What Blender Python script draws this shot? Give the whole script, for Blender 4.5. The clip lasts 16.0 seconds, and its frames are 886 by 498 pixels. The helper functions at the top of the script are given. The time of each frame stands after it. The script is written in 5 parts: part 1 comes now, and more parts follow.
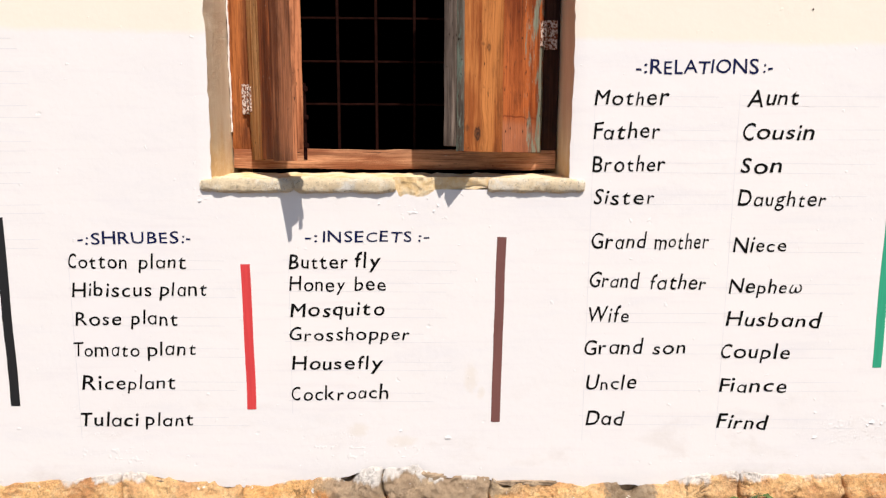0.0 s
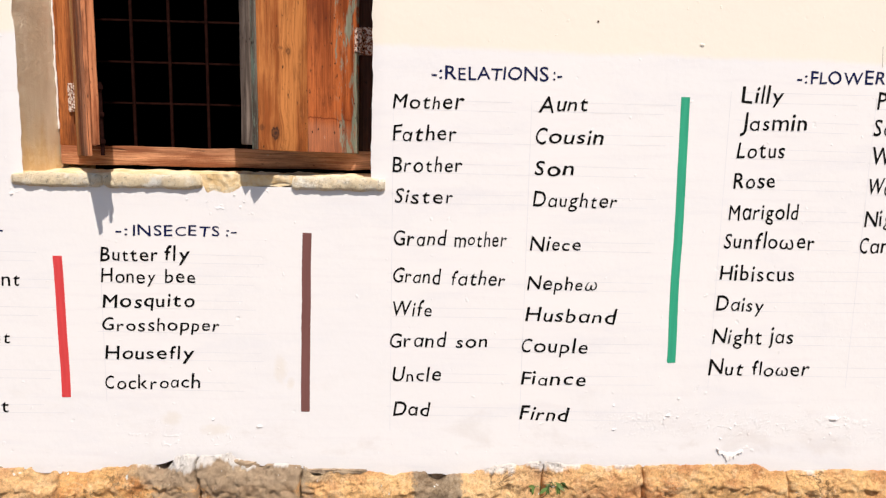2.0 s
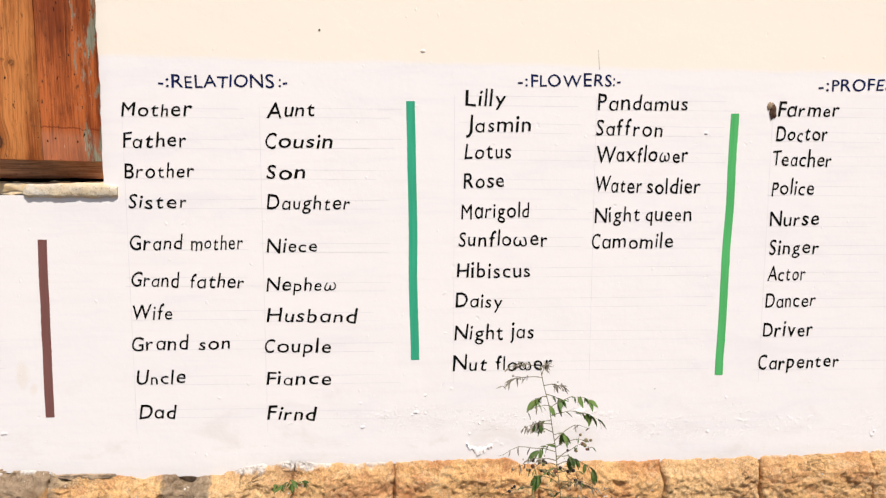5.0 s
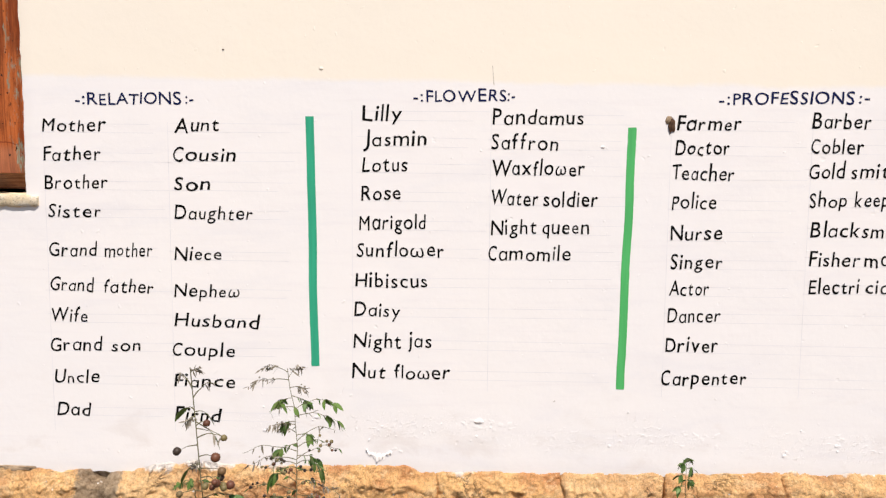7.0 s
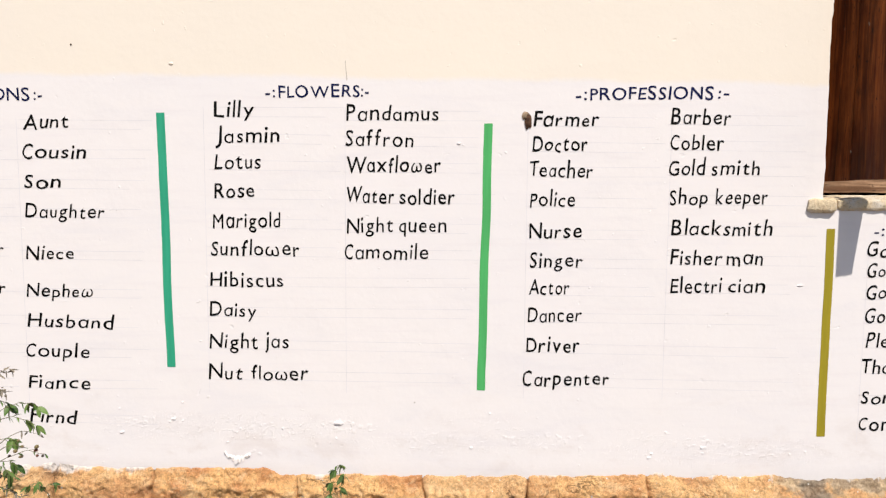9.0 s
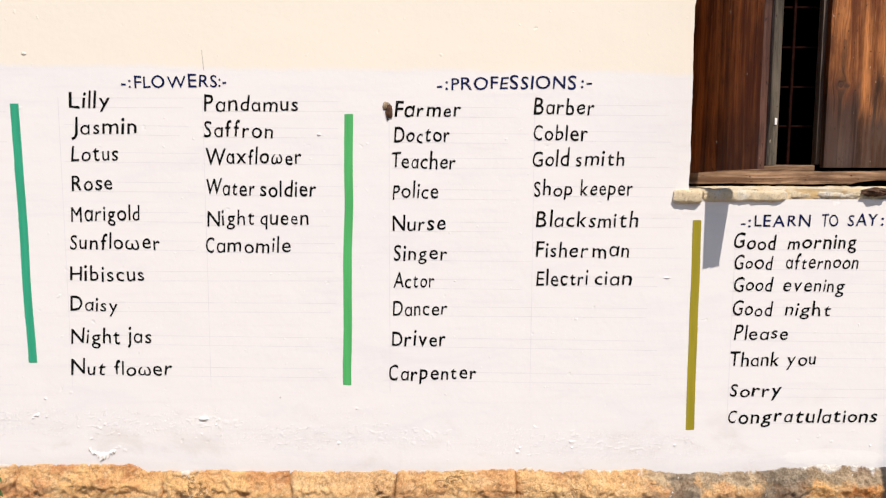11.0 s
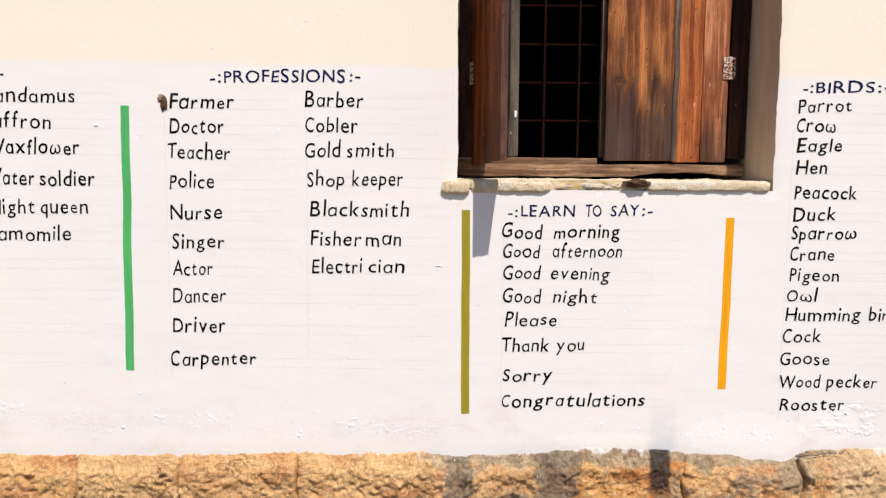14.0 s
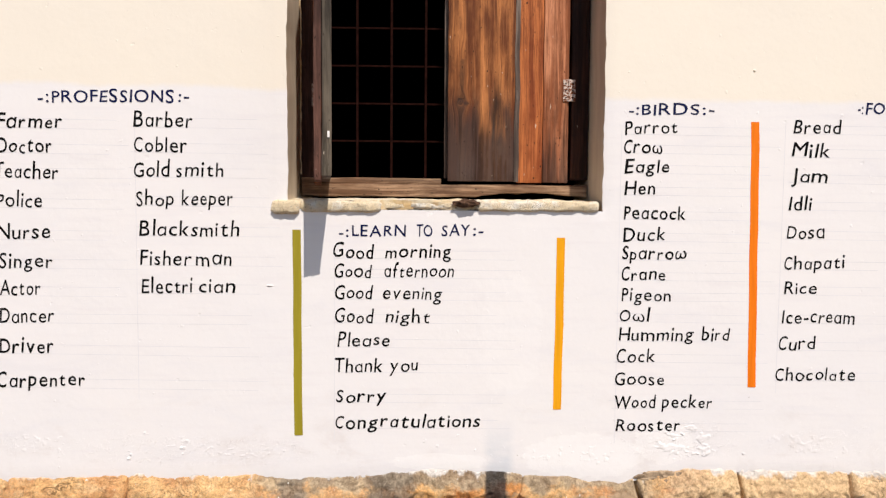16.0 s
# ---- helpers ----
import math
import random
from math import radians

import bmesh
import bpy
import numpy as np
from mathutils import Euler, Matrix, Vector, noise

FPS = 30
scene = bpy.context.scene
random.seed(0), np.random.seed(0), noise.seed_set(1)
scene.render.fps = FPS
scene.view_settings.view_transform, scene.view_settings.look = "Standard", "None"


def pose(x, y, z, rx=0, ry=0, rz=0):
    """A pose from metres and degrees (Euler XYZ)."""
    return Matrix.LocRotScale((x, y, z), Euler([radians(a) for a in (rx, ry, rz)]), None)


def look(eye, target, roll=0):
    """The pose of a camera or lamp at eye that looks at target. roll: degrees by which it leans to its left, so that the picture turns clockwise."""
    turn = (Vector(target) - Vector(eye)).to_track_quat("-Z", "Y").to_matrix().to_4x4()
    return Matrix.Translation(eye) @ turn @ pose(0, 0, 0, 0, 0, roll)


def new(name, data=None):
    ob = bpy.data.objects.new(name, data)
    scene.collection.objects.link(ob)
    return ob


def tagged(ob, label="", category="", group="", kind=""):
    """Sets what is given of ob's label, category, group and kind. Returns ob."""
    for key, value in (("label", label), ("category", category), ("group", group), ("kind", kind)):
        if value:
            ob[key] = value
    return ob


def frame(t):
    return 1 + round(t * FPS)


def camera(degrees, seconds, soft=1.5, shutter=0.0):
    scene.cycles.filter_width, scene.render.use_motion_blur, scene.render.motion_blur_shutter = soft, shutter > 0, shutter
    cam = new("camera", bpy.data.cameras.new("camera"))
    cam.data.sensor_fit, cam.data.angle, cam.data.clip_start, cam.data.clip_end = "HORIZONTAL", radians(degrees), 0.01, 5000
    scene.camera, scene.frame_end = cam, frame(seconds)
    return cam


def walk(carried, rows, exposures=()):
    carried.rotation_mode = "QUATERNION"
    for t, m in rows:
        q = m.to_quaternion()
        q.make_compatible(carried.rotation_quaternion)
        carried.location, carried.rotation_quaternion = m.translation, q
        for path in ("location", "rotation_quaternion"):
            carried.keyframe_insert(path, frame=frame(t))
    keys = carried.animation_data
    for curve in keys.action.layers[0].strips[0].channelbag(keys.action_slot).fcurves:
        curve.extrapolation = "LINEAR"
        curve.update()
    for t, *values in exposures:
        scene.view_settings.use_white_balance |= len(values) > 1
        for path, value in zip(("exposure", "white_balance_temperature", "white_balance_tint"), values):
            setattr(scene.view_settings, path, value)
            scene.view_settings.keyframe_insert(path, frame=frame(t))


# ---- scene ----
cam = camera(70.9, 16.0, soft=1.3)
PATH = [
    (0, (0.1876, -1.7142, 1.5223), (0.2126, -0.5268, 1.351), 0.23),
    (0.5, (0.3335, -1.6836, 1.5187), (0.3697, -0.4944, 1.3632), 0.73),
    (1, (0.4529, -1.6938, 1.5179), (0.5099, -0.504, 1.3734), 0.43),
    (1.5, (0.6024, -1.752, 1.5096), (0.6323, -0.5598, 1.3762), 0.53),
    (2, (0.7123, -1.809, 1.5032), (0.7587, -0.6204, 1.3484), 1.13),
    (2.5, (0.8439, -1.8048, 1.4881), (0.9419, -0.6192, 1.3297), 0.83),
    (3, (1.003, -1.818, 1.4847), (1.1356, -0.6342, 1.3394), 1.03),
    (3.5, (1.1069, -1.8378, 1.4782), (1.2268, -0.6522, 1.3406), 0.43),
    (4, (1.2425, -1.8762, 1.477), (1.3215, -0.6852, 1.3532), 0.23),
    (4.5, (1.3379, -1.9104, 1.4734), (1.4097, -0.7182, 1.3513), 0.43),
    (5, (1.458, -1.8972, 1.4653), (1.5298, -0.7056, 1.3456), 0.03),
    (5.2, (1.533, -1.8936, 1.4723), (1.6029, -0.702, 1.3532), -0.07),
    (7.3, (1.9927, -1.9608, 1.465), (1.9711, -0.765, 1.3693), 0.43),
    (7.5, (2.0497, -1.9482, 1.4639), (2.0468, -0.7524, 1.3667), 0.33),
    (8, (2.1745, -1.9122, 1.4679), (2.1715, -0.7158, 1.3701), 0.33),
    (10.5, (2.6552, -1.9206, 1.4573), (2.6146, -0.7254, 1.3547), 0.23),
    (11, (2.7734, -1.8828, 1.46), (2.764, -0.6882, 1.35), 0.13),
    (11.5, (2.8712, -1.917, 1.46), (2.8762, -0.7218, 1.3533), -0.77),
    (12, (2.9852, -1.9734, 1.4603), (2.9548, -0.7782, 1.3537), -0.67),
    (12.5, (3.0815, -1.989, 1.4363), (3.039, -0.7932, 1.3398), -0.27),
    (13, (3.2407, -1.9542, 1.4282), (3.2342, -0.7584, 1.3267), 0.03),
    (13.5, (3.3439, -1.9284, 1.4247), (3.3452, -0.7326, 1.3221), 0.83),
    (14, (3.4411, -1.9428, 1.4265), (3.4491, -0.7476, 1.3204), 0.33),
    (14.5, (3.5659, -1.9704, 1.4293), (3.5467, -0.7746, 1.3301), 0.03),
    (15, (3.6896, -2.0148, 1.4201), (3.6812, -0.8184, 1.3294), -0.07),
    (15.5, (3.8121, -1.9974, 1.4109), (3.8299, -0.7998, 1.3373), 0.13),
    (16, (3.9416, -1.9488, 1.4239), (3.9664, -0.7506, 1.3594), 0.43),
]
walk(cam, [(t, look(eye, target, roll)) for t, eye, target, roll in PATH],
     exposures=((0, 0.39), (3.5, 0.35), (7.5, 0.33), (11, 0.32), (16, 0.31)))

# ---- world and sun ----
SUN_WAY = Vector((-0.37, 1.0, -1.69)).normalized()
world = bpy.data.worlds.new("sky")
scene.world = world
world.use_nodes = True
wn = world.node_tree
sky = wn.nodes.new("ShaderNodeTexSky")
sky.sky_type = "NISHITA"
sky.sun_disc = False
sky.sun_elevation = math.asin(-SUN_WAY.z)
sky.sun_rotation = math.atan2(-SUN_WAY.x, -SUN_WAY.y)
wn.links.new(sky.outputs[0], wn.nodes["Background"].inputs[0])
wn.nodes["Background"].inputs[1].default_value = 0.083
sun = new("sun", bpy.data.lights.new("sun", "SUN"))
sun.data.energy = 4.58
sun.data.angle = radians(0.53)
sun.data.color = (1.0, 0.925, 0.83)
sun.matrix_world = look((2, -4, 6), Vector((2, -4, 6)) + SUN_WAY)


# ---- materials ----
class Net:
    """A small builder of node materials."""

    def __init__(self, name, rough=0.8, metal=0.0):
        self.mat = bpy.data.materials.new(name)
        self.mat.use_nodes = True
        self.t = self.mat.node_tree
        self.b = self.t.nodes["Principled BSDF"]
        self.b.inputs["Roughness"].default_value = rough
        self.b.inputs["Metallic"].default_value = metal
        self.b.inputs["Specular IOR Level"].default_value = 0.3

    def n(self, kind, **sets):
        node = self.t.nodes.new(kind)
        for key, value in sets.items():
            node.inputs[key.replace("_", " ")].default_value = value
        return node

    def link(self, a, b):
        self.t.links.new(a, b)

    def place(self, which="Position"):
        if which == "Position":
            return self.n("ShaderNodeNewGeometry").outputs["Position"]
        return self.n("ShaderNodeTexCoord").outputs["Object"]

    def stretch(self, src, scale, rand=False):
        m = self.n("ShaderNodeMapping")
        m.inputs["Scale"].default_value = scale
        self.link(src, m.inputs["Vector"])
        if rand:
            info = self.n("ShaderNodeObjectInfo")
            mul = self.math("MULTIPLY", info.outputs["Random"], 37.0)
            self.link(mul, m.inputs["Location"])
        return m.outputs[0]

    def noise(self, src, scale, detail=4.0, rough=0.55, warp=0.0):
        k = self.n("ShaderNodeTexNoise", Scale=scale, Detail=detail, Roughness=rough, Distortion=warp)
        self.link(src, k.inputs["Vector"])
        return k.outputs["Fac"]

    def math(self, op, a, b=0.0):
        k = self.t.nodes.new("ShaderNodeMath")
        k.operation = op
        for i, v in enumerate((a, b)):
            if isinstance(v, (int, float)):
                k.inputs[i].default_value = v
            else:
                self.link(v, k.inputs[i])
        return k.outputs[0]

    def ramp(self, src, lo, hi):
        k = self.n("ShaderNodeMapRange")
        k.interpolation_type = "SMOOTHSTEP"
        k.inputs["From Min"].default_value = lo
        k.inputs["From Max"].default_value = hi
        self.link(src, k.inputs["Value"])
        return k.outputs[0]

    def mix(self, fac, a, b):
        k = self.t.nodes.new("ShaderNodeMix")
        k.data_type = "RGBA"
        for i, v in ((0, fac), (6, a), (7, b)):
            if isinstance(v, (int, float)):
                k.inputs[i].default_value = v
            elif isinstance(v, tuple):
                k.inputs[i].default_value = (*v, 1)
            else:
                self.link(v, k.inputs[i])
        return k.outputs[2]

    def xyz(self, src):
        k = self.n("ShaderNodeSeparateXYZ")
        self.link(src, k.inputs[0])
        return k.outputs

    def done(self, colour, height=None, dist=0.002, strength=0.6, rough=None):
        if isinstance(colour, tuple):
            self.b.inputs["Base Color"].default_value = (*colour, 1)
        else:
            self.link(colour, self.b.inputs["Base Color"])
        if rough is not None:
            self.link(rough, self.b.inputs["Roughness"])
        if height is not None:
            k = self.n("ShaderNodeBump", Strength=strength, Distance=dist)
            self.link(height, k.inputs["Height"])
            self.link(k.outputs[0], self.b.inputs["Normal"])
        return self.mat


def wall_paint():
    m = Net("limewashed_wall", 0.75)
    p = m.place()
    x, y, z = m.xyz(p)
    wide, fine = m.noise(p, 1.3, 5), m.noise(p, 60, 6, 0.65)
    wob = m.noise(p, 3.0, 6, 0.7)
    # white band under the cream: its upper edge sags a little along the wall
    edge = m.math("ADD", m.math("ADD", z, m.math("MULTIPLY", x, 0.012)), m.math("MULTIPLY", wob, -0.05))
    band = m.ramp(edge, 1.812, 1.835)
    brush = m.noise(m.stretch(p, (3.0, 1.0, 45.0)), 1.0, 5, 0.6)
    white = m.mix(m.ramp(wide, 0.35, 0.7), (0.778, 0.742, 0.738), (0.76, 0.73, 0.738))
    white = m.mix(m.math("MULTIPLY", m.ramp(brush, 0.5, 0.75), 0.35), white, (0.70, 0.655, 0.675))
    cream = m.mix(m.ramp(wide, 0.35, 0.7), (0.805, 0.73, 0.635), (0.785, 0.715, 0.63))
    cloud = m.noise(m.stretch(p, (2.2, 1.0, 9.0)), 1.0, 6, 0.65, 0.6)
    white = m.mix(m.math("MULTIPLY", m.ramp(cloud, 0.48, 0.72), 0.30), white, (0.66, 0.64, 0.68))
    base = m.mix(band, white, cream)
    # dirty scuffs low on the wall
    scuff = m.noise(m.stretch(p, (3.0, 1.0, 5.0)), 1.6, 6, 0.65, 0.4)
    low = m.ramp(z, 1.0, 0.66)
    dirt = m.math("MULTIPLY", m.math("MULTIPLY", m.ramp(scuff, 0.52, 0.72), low), 0.36)
    base = m.mix(dirt, base, (0.60, 0.53, 0.50))
    # a faint blue-grey smear of old paint
    sm = m.math("MULTIPLY", m.ramp(m.math("ABSOLUTE", m.math("SUBTRACT", x, 4.165)), 0.060, 0.025),
                m.math("MULTIPLY", m.ramp(z, 0.82, 0.62), m.ramp(m.noise(m.stretch(p, (6, 1, 14)), 1.5, 4), 0.2, 0.7)))
    base = m.mix(m.math("MULTIPLY", sm, 0.42), base, (0.42, 0.48, 0.56))
    # fresh whiter limewash slapped on near the foot
    for sx, sz, rx, rz in ((4.44, 0.655, 0.20, 0.075), (4.70, 0.70, 0.10, 0.07), (3.98, 0.635, 0.16, 0.03), (4.20, 1.05, 0.10, 0.20)):
        dx = m.math("DIVIDE", m.math("SUBTRACT", x, sx), rx)
        dz = m.math("DIVIDE", m.math("SUBTRACT", z, sz), rz)
        d = m.math("ADD", m.math("ADD", m.math("MULTIPLY", dx, dx), m.math("MULTIPLY", dz, dz)), m.math("MULTIPLY", m.math("SUBTRACT", m.noise(m.stretch(p, (1, 1, 2)), 12, 5, 0.65), 0.5), 2.2))
        base = m.mix(m.math("MULTIPLY", m.ramp(d, 1.05, 0.85), 0.4 if sz < 1 else 0.15), base, (0.86, 0.835, 0.83))
    # small yellowish scuffs
    for sx, sz, rx, rz in ((0.305, 0.90, 0.020, 0.045), (0.335, 0.855, 0.012, 0.02), (-0.02, 0.745, 0.03, 0.022), (0.105, 0.71, 0.045, 0.018)):
        dx = m.math("DIVIDE", m.math("SUBTRACT", x, sx), rx)
        dz = m.math("DIVIDE", m.math("SUBTRACT", z, sz), rz)
        d = m.math("ADD", m.math("ADD", m.math("MULTIPLY", dx, dx), m.math("MULTIPLY", dz, dz)), m.math("MULTIPLY", m.math("SUBTRACT", m.noise(p, 40, 5, 0.7), 0.5), 3.0))
        base = m.mix(m.math("MULTIPLY", m.ramp(d, 1.5, 0.0), 0.30), base, (0.66, 0.56, 0.44))
    # specks
    speck = m.noise(p, 42, 2, 0.5)
    base = m.mix(m.math("MULTIPLY", m.ramp(speck, 0.785, 0.81), 0.5), base, (0.30, 0.25, 0.21))
    # flaking skin: coarse relief in cloudy patches near the foot
    patch = m.math("MULTIPLY", m.ramp(m.noise(m.stretch(p, (1.6, 1, 3.5)), 1.4, 4), 0.56, 0.70), m.ramp(z, 0.92, 0.80))
    for sx, sz, rx, rz in ((1.62, 0.735, 0.42, 0.050), (2.35, 0.690, 0.30, 0.045), (3.22, 0.672, 0.42, 0.050), (4.75, 0.71, 0.22, 0.07)):
        dx = m.math("DIVIDE", m.math("SUBTRACT", x, sx), rx)
        dz = m.math("DIVIDE", m.math("SUBTRACT", z, sz), rz)
        d = m.math("ADD", m.math("ADD", m.math("MULTIPLY", dx, dx), m.math("MULTIPLY", dz, dz)), m.math("MULTIPLY", m.math("SUBTRACT", m.noise(p, 14, 4, 0.6), 0.5), 2.5))
        patch = m.math("MAXIMUM", patch, m.ramp(d, 1.3, 0.5))
    crust = m.math("MULTIPLY", m.ramp(m.noise(m.stretch(p, (1, 1, 1.6)), 48, 8, 0.8, 0.4), 0.50, 0.72), patch)
    grit = m.ramp(m.noise(p, 46, 3, 0.5), 0.68, 0.76)
    pits = m.ramp(m.noise(p, 24, 3, 0.5), 0.70, 0.78)
    h = m.math("ADD", m.math("MULTIPLY", fine, 0.22), m.math("MULTIPLY", m.noise(p, 9, 4), 0.9))
    h = m.math("ADD", h, m.math("ADD", m.math("MULTIPLY", crust, 0.42), m.math("MULTIPLY", grit, 0.45)))
    h = m.math("SUBTRACT", h, m.math("MULTIPLY", pits, 0.5))
    return m.done(base, h, 0.003, 0.55)


def beige_reveal():
    m = Net("beige_painted_reveal", 0.85)
    p = m.place()
    streak = m.noise(m.stretch(p, (14, 14, 2.5)), 1.0, 6, 0.65)
    c = m.mix(m.ramp(streak, 0.35, 0.7), (0.56, 0.45, 0.335), (0.67, 0.56, 0.43))
    return m.done(c, m.noise(p, 55, 6, 0.7), 0.002, 0.6)


def reveal_plaster():
    m = Net("bare_tan_plaster", 0.9)
    p = m.place()
    streak = m.noise(m.stretch(p, (14, 14, 2.5)), 1.0, 6, 0.65)
    c = m.mix(m.ramp(streak, 0.35, 0.7), (0.64, 0.525, 0.375), (0.76, 0.655, 0.505))
    x, y, z = m.xyz(p)
    # bare ochre plaster towards the sill
    low = m.ramp(m.math("ADD", z, m.math("MULTIPLY", m.noise(m.stretch(p, (20, 20, 6)), 1.0, 5), 0.30)), 1.80, 1.60)
    c = m.mix(m.math("MULTIPLY", low, 0.75), c, m.mix(m.ramp(m.noise(p, 22, 5), 0.4, 0.6), (0.60, 0.36, 0.13), (0.70, 0.50, 0.25)))
    return m.done(c, m.noise(p, 55, 6, 0.7), 0.003, 0.7)


def sill_stone():
    m = Net("worn_sill_plaster", 0.9)
    p = m.place()
    c = m.mix(m.ramp(m.noise(p, 16, 6, 0.7), 0.43, 0.68), (0.82, 0.67, 0.46), (0.86, 0.81, 0.74))
    c = m.mix(m.math("MULTIPLY", m.ramp(m.noise(p, 120, 6, 0.8), 0.555, 0.63), 0.7), c, (0.30, 0.23, 0.15))
    c = m.mix(m.math("MULTIPLY", m.ramp(m.noise(p, 9, 5, 0.7), 0.55, 0.68), 0.35), c, (0.62, 0.42, 0.20))
    return m.done(c, m.noise(p, 75, 7, 0.85), 0.010, 1.0)


def ochre_mortar():
    m = Net("ochre_mortar", 0.95)
    p = m.place()
    c = m.mix(m.ramp(m.noise(p, 14, 6, 0.7), 0.36, 0.64), (0.74, 0.51, 0.25), (0.82, 0.70, 0.51))
    return m.done(c, m.noise(p, 70, 6, 0.75), 0.005, 0.9)


SMEARED = ((0.775, 0.080), (3.51, 0.046), (3.82, 0.070))


def stone():
    m = Net("orange_rough_stone", 0.95)
    p = m.place()
    x, y, z = m.xyz(p)
    info = m.n("ShaderNodeObjectInfo").outputs["Random"]
    big = m.noise(p, 7, 6, 0.65, 0.3)
    c = m.mix(m.ramp(big, 0.34, 0.60), (0.52, 0.160, 0.034), (0.86, 0.475, 0.180))
    c = m.mix(m.math("MULTIPLY", m.ramp(m.noise(m.stretch(p, (1, 1, 1.7)), 19, 7, 0.72, 0.6), 0.50, 0.60), 0.42), c, (0.90, 0.67, 0.40))
    c = m.mix(m.math("MULTIPLY", m.ramp(x, 4.66, 4.74), 0.6), c, (0.80, 0.64, 0.42))
    c = m.mix(m.math("MULTIPLY", info, 0.55), c, (0.86, 0.60, 0.33))
    c = m.mix(m.math("MULTIPLY", m.ramp(m.noise(p, 34, 7, 0.75), 0.58, 0.70), 0.75), c, (0.20, 0.076, 0.026))
    c = m.mix(m.math("MULTIPLY", m.ramp(m.noise(p, 170, 4, 0.7), 0.45, 0.62), 0.35), c, (0.24, 0.115, 0.05))
    c = m.mix(m.math("MULTIPLY", m.ramp(m.noise(p, 85, 5, 0.7), 0.56, 0.68), 0.45), c, (0.74, 0.52, 0.30))
    # hairline cracks between flaking faces
    vein = m.math("ABSOLUTE", m.math("SUBTRACT", m.noise(m.stretch(p, (1, 1, 1.8)), 9, 5, 0.6, 0.9), 0.5))
    vein = m.math("MULTIPLY", m.ramp(vein, 0.020, 0.004), m.ramp(m.noise(p, 6, 3), 0.53, 0.65))
    c = m.mix(m.math("MULTIPLY", vein, 0.60), c, (0.10, 0.045, 0.020))
    # cement smears, commoner at the two ends of the wall
    ends = m.math("ADD", m.math("MULTIPLY", m.ramp(x, 0.50, 0.36), m.ramp(x, -0.22, -0.06)), m.math("MULTIPLY", m.ramp(x, 3.36, 3.44), m.ramp(x, 4.72, 4.60)))
    fillet = m.math("MULTIPLY", m.ramp(m.math("ADD", z, m.math("ADD", m.math("MULTIPLY", m.noise(p, 14, 6, 0.7), 0.09), m.math("MULTIPLY", m.noise(p, 4.5, 3), 0.13))), 0.655, 0.675), m.math("MULTIPLY", ends, 0.85))
    c = m.mix(fillet, c, m.mix(m.ramp(m.noise(p, 26, 6, 0.75), 0.35, 0.65), (0.19, 0.145, 0.10), (0.52, 0.42, 0.30)))
    rubble = m.math("ADD", m.noise(m.stretch(p, (1, 1, 1.6)), 6.5, 6, 0.65), m.math("MULTIPLY", m.math("MULTIPLY", m.ramp(x, 0.48, 0.25), m.ramp(x, -0.14, 0.02)), 0.13))
    c = m.mix(m.math("MULTIPLY", fillet, m.ramp(m.noise(p, 12, 5, 0.7), 0.52, 0.60)), c, (0.64, 0.47, 0.29))
    grey = m.math("MULTIPLY", m.ramp(rubble, 0.54, 0.62), m.math("MULTIPLY", ends, 0.9))
    c = m.mix(grey, c, m.mix(m.noise(p, 38, 6, 0.7), (0.27, 0.18, 0.115), (0.55, 0.40, 0.265)))
    # mortar smeared over some joints
    for jx, jw in SMEARED:
        off = m.math("ADD", m.math("ABSOLUTE", m.math("SUBTRACT", x, jx)), m.math("MULTIPLY", m.math("SUBTRACT", m.noise(p, 17, 6, 0.7), 0.5), 0.13))
        c = m.mix(m.math("MULTIPLY", m.ramp(off, jw + 0.008, jw - 0.012), 0.8), c, m.mix(m.ramp(m.noise(p, 45, 6, 0.7), 0.35, 0.65), (0.135, 0.105, 0.078), (0.34, 0.275, 0.205)))
    # limewash run down from the wall
    drip = m.noise(m.stretch(p, (22, 8, 2.0)), 1.0, 4, 0.6)
    top = m.ramp(m.math("ADD", m.math("ADD", z, m.math("MULTIPLY", drip, 0.085)), m.math("MULTIPLY", m.noise(p, 6, 4), 0.13)), 0.700, 0.715)
    c = m.mix(m.math("MULTIPLY", top, 0.85), c, (0.80, 0.755, 0.72))
    c = m.mix(m.ramp(m.noise(p, 55, 2, 0.4), 0.74, 0.77), c, (0.80, 0.77, 0.73))
    tar = m.math("MULTIPLY", m.ramp(m.math("ADD", m.math("ABSOLUTE", m.math("SUBTRACT", x, 4.155)), m.math("MULTIPLY", m.noise(p, 30, 4), 0.03)), 0.055, 0.04), m.ramp(z, 0.44, 0.50))
    c = m.mix(m.math("MULTIPLY", tar, 0.9), c, (0.03, 0.028, 0.03))
    h = m.math("ADD", m.noise(p, 26, 7, 0.72), m.math("ADD", m.math("MULTIPLY", m.noise(p, 95, 5, 0.75), 0.55), m.math("MULTIPLY", m.noise(p, 300, 3, 0.7), 0.16)))
    h = m.math("SUBTRACT", h, m.math("MULTIPLY", vein, 0.5))
    return m.done(c, h, 0.018, 1.0)


def cement():
    m = Net("grey_brown_mortar", 0.95)
    p = m.place()
    c = m.mix(m.ramp(m.noise(p, 22, 6, 0.7), 0.35, 0.65), (0.18, 0.125, 0.082), (0.43, 0.315, 0.21))
    return m.done(c, m.noise(p, 60, 6, 0.75), 0.006, 0.9)


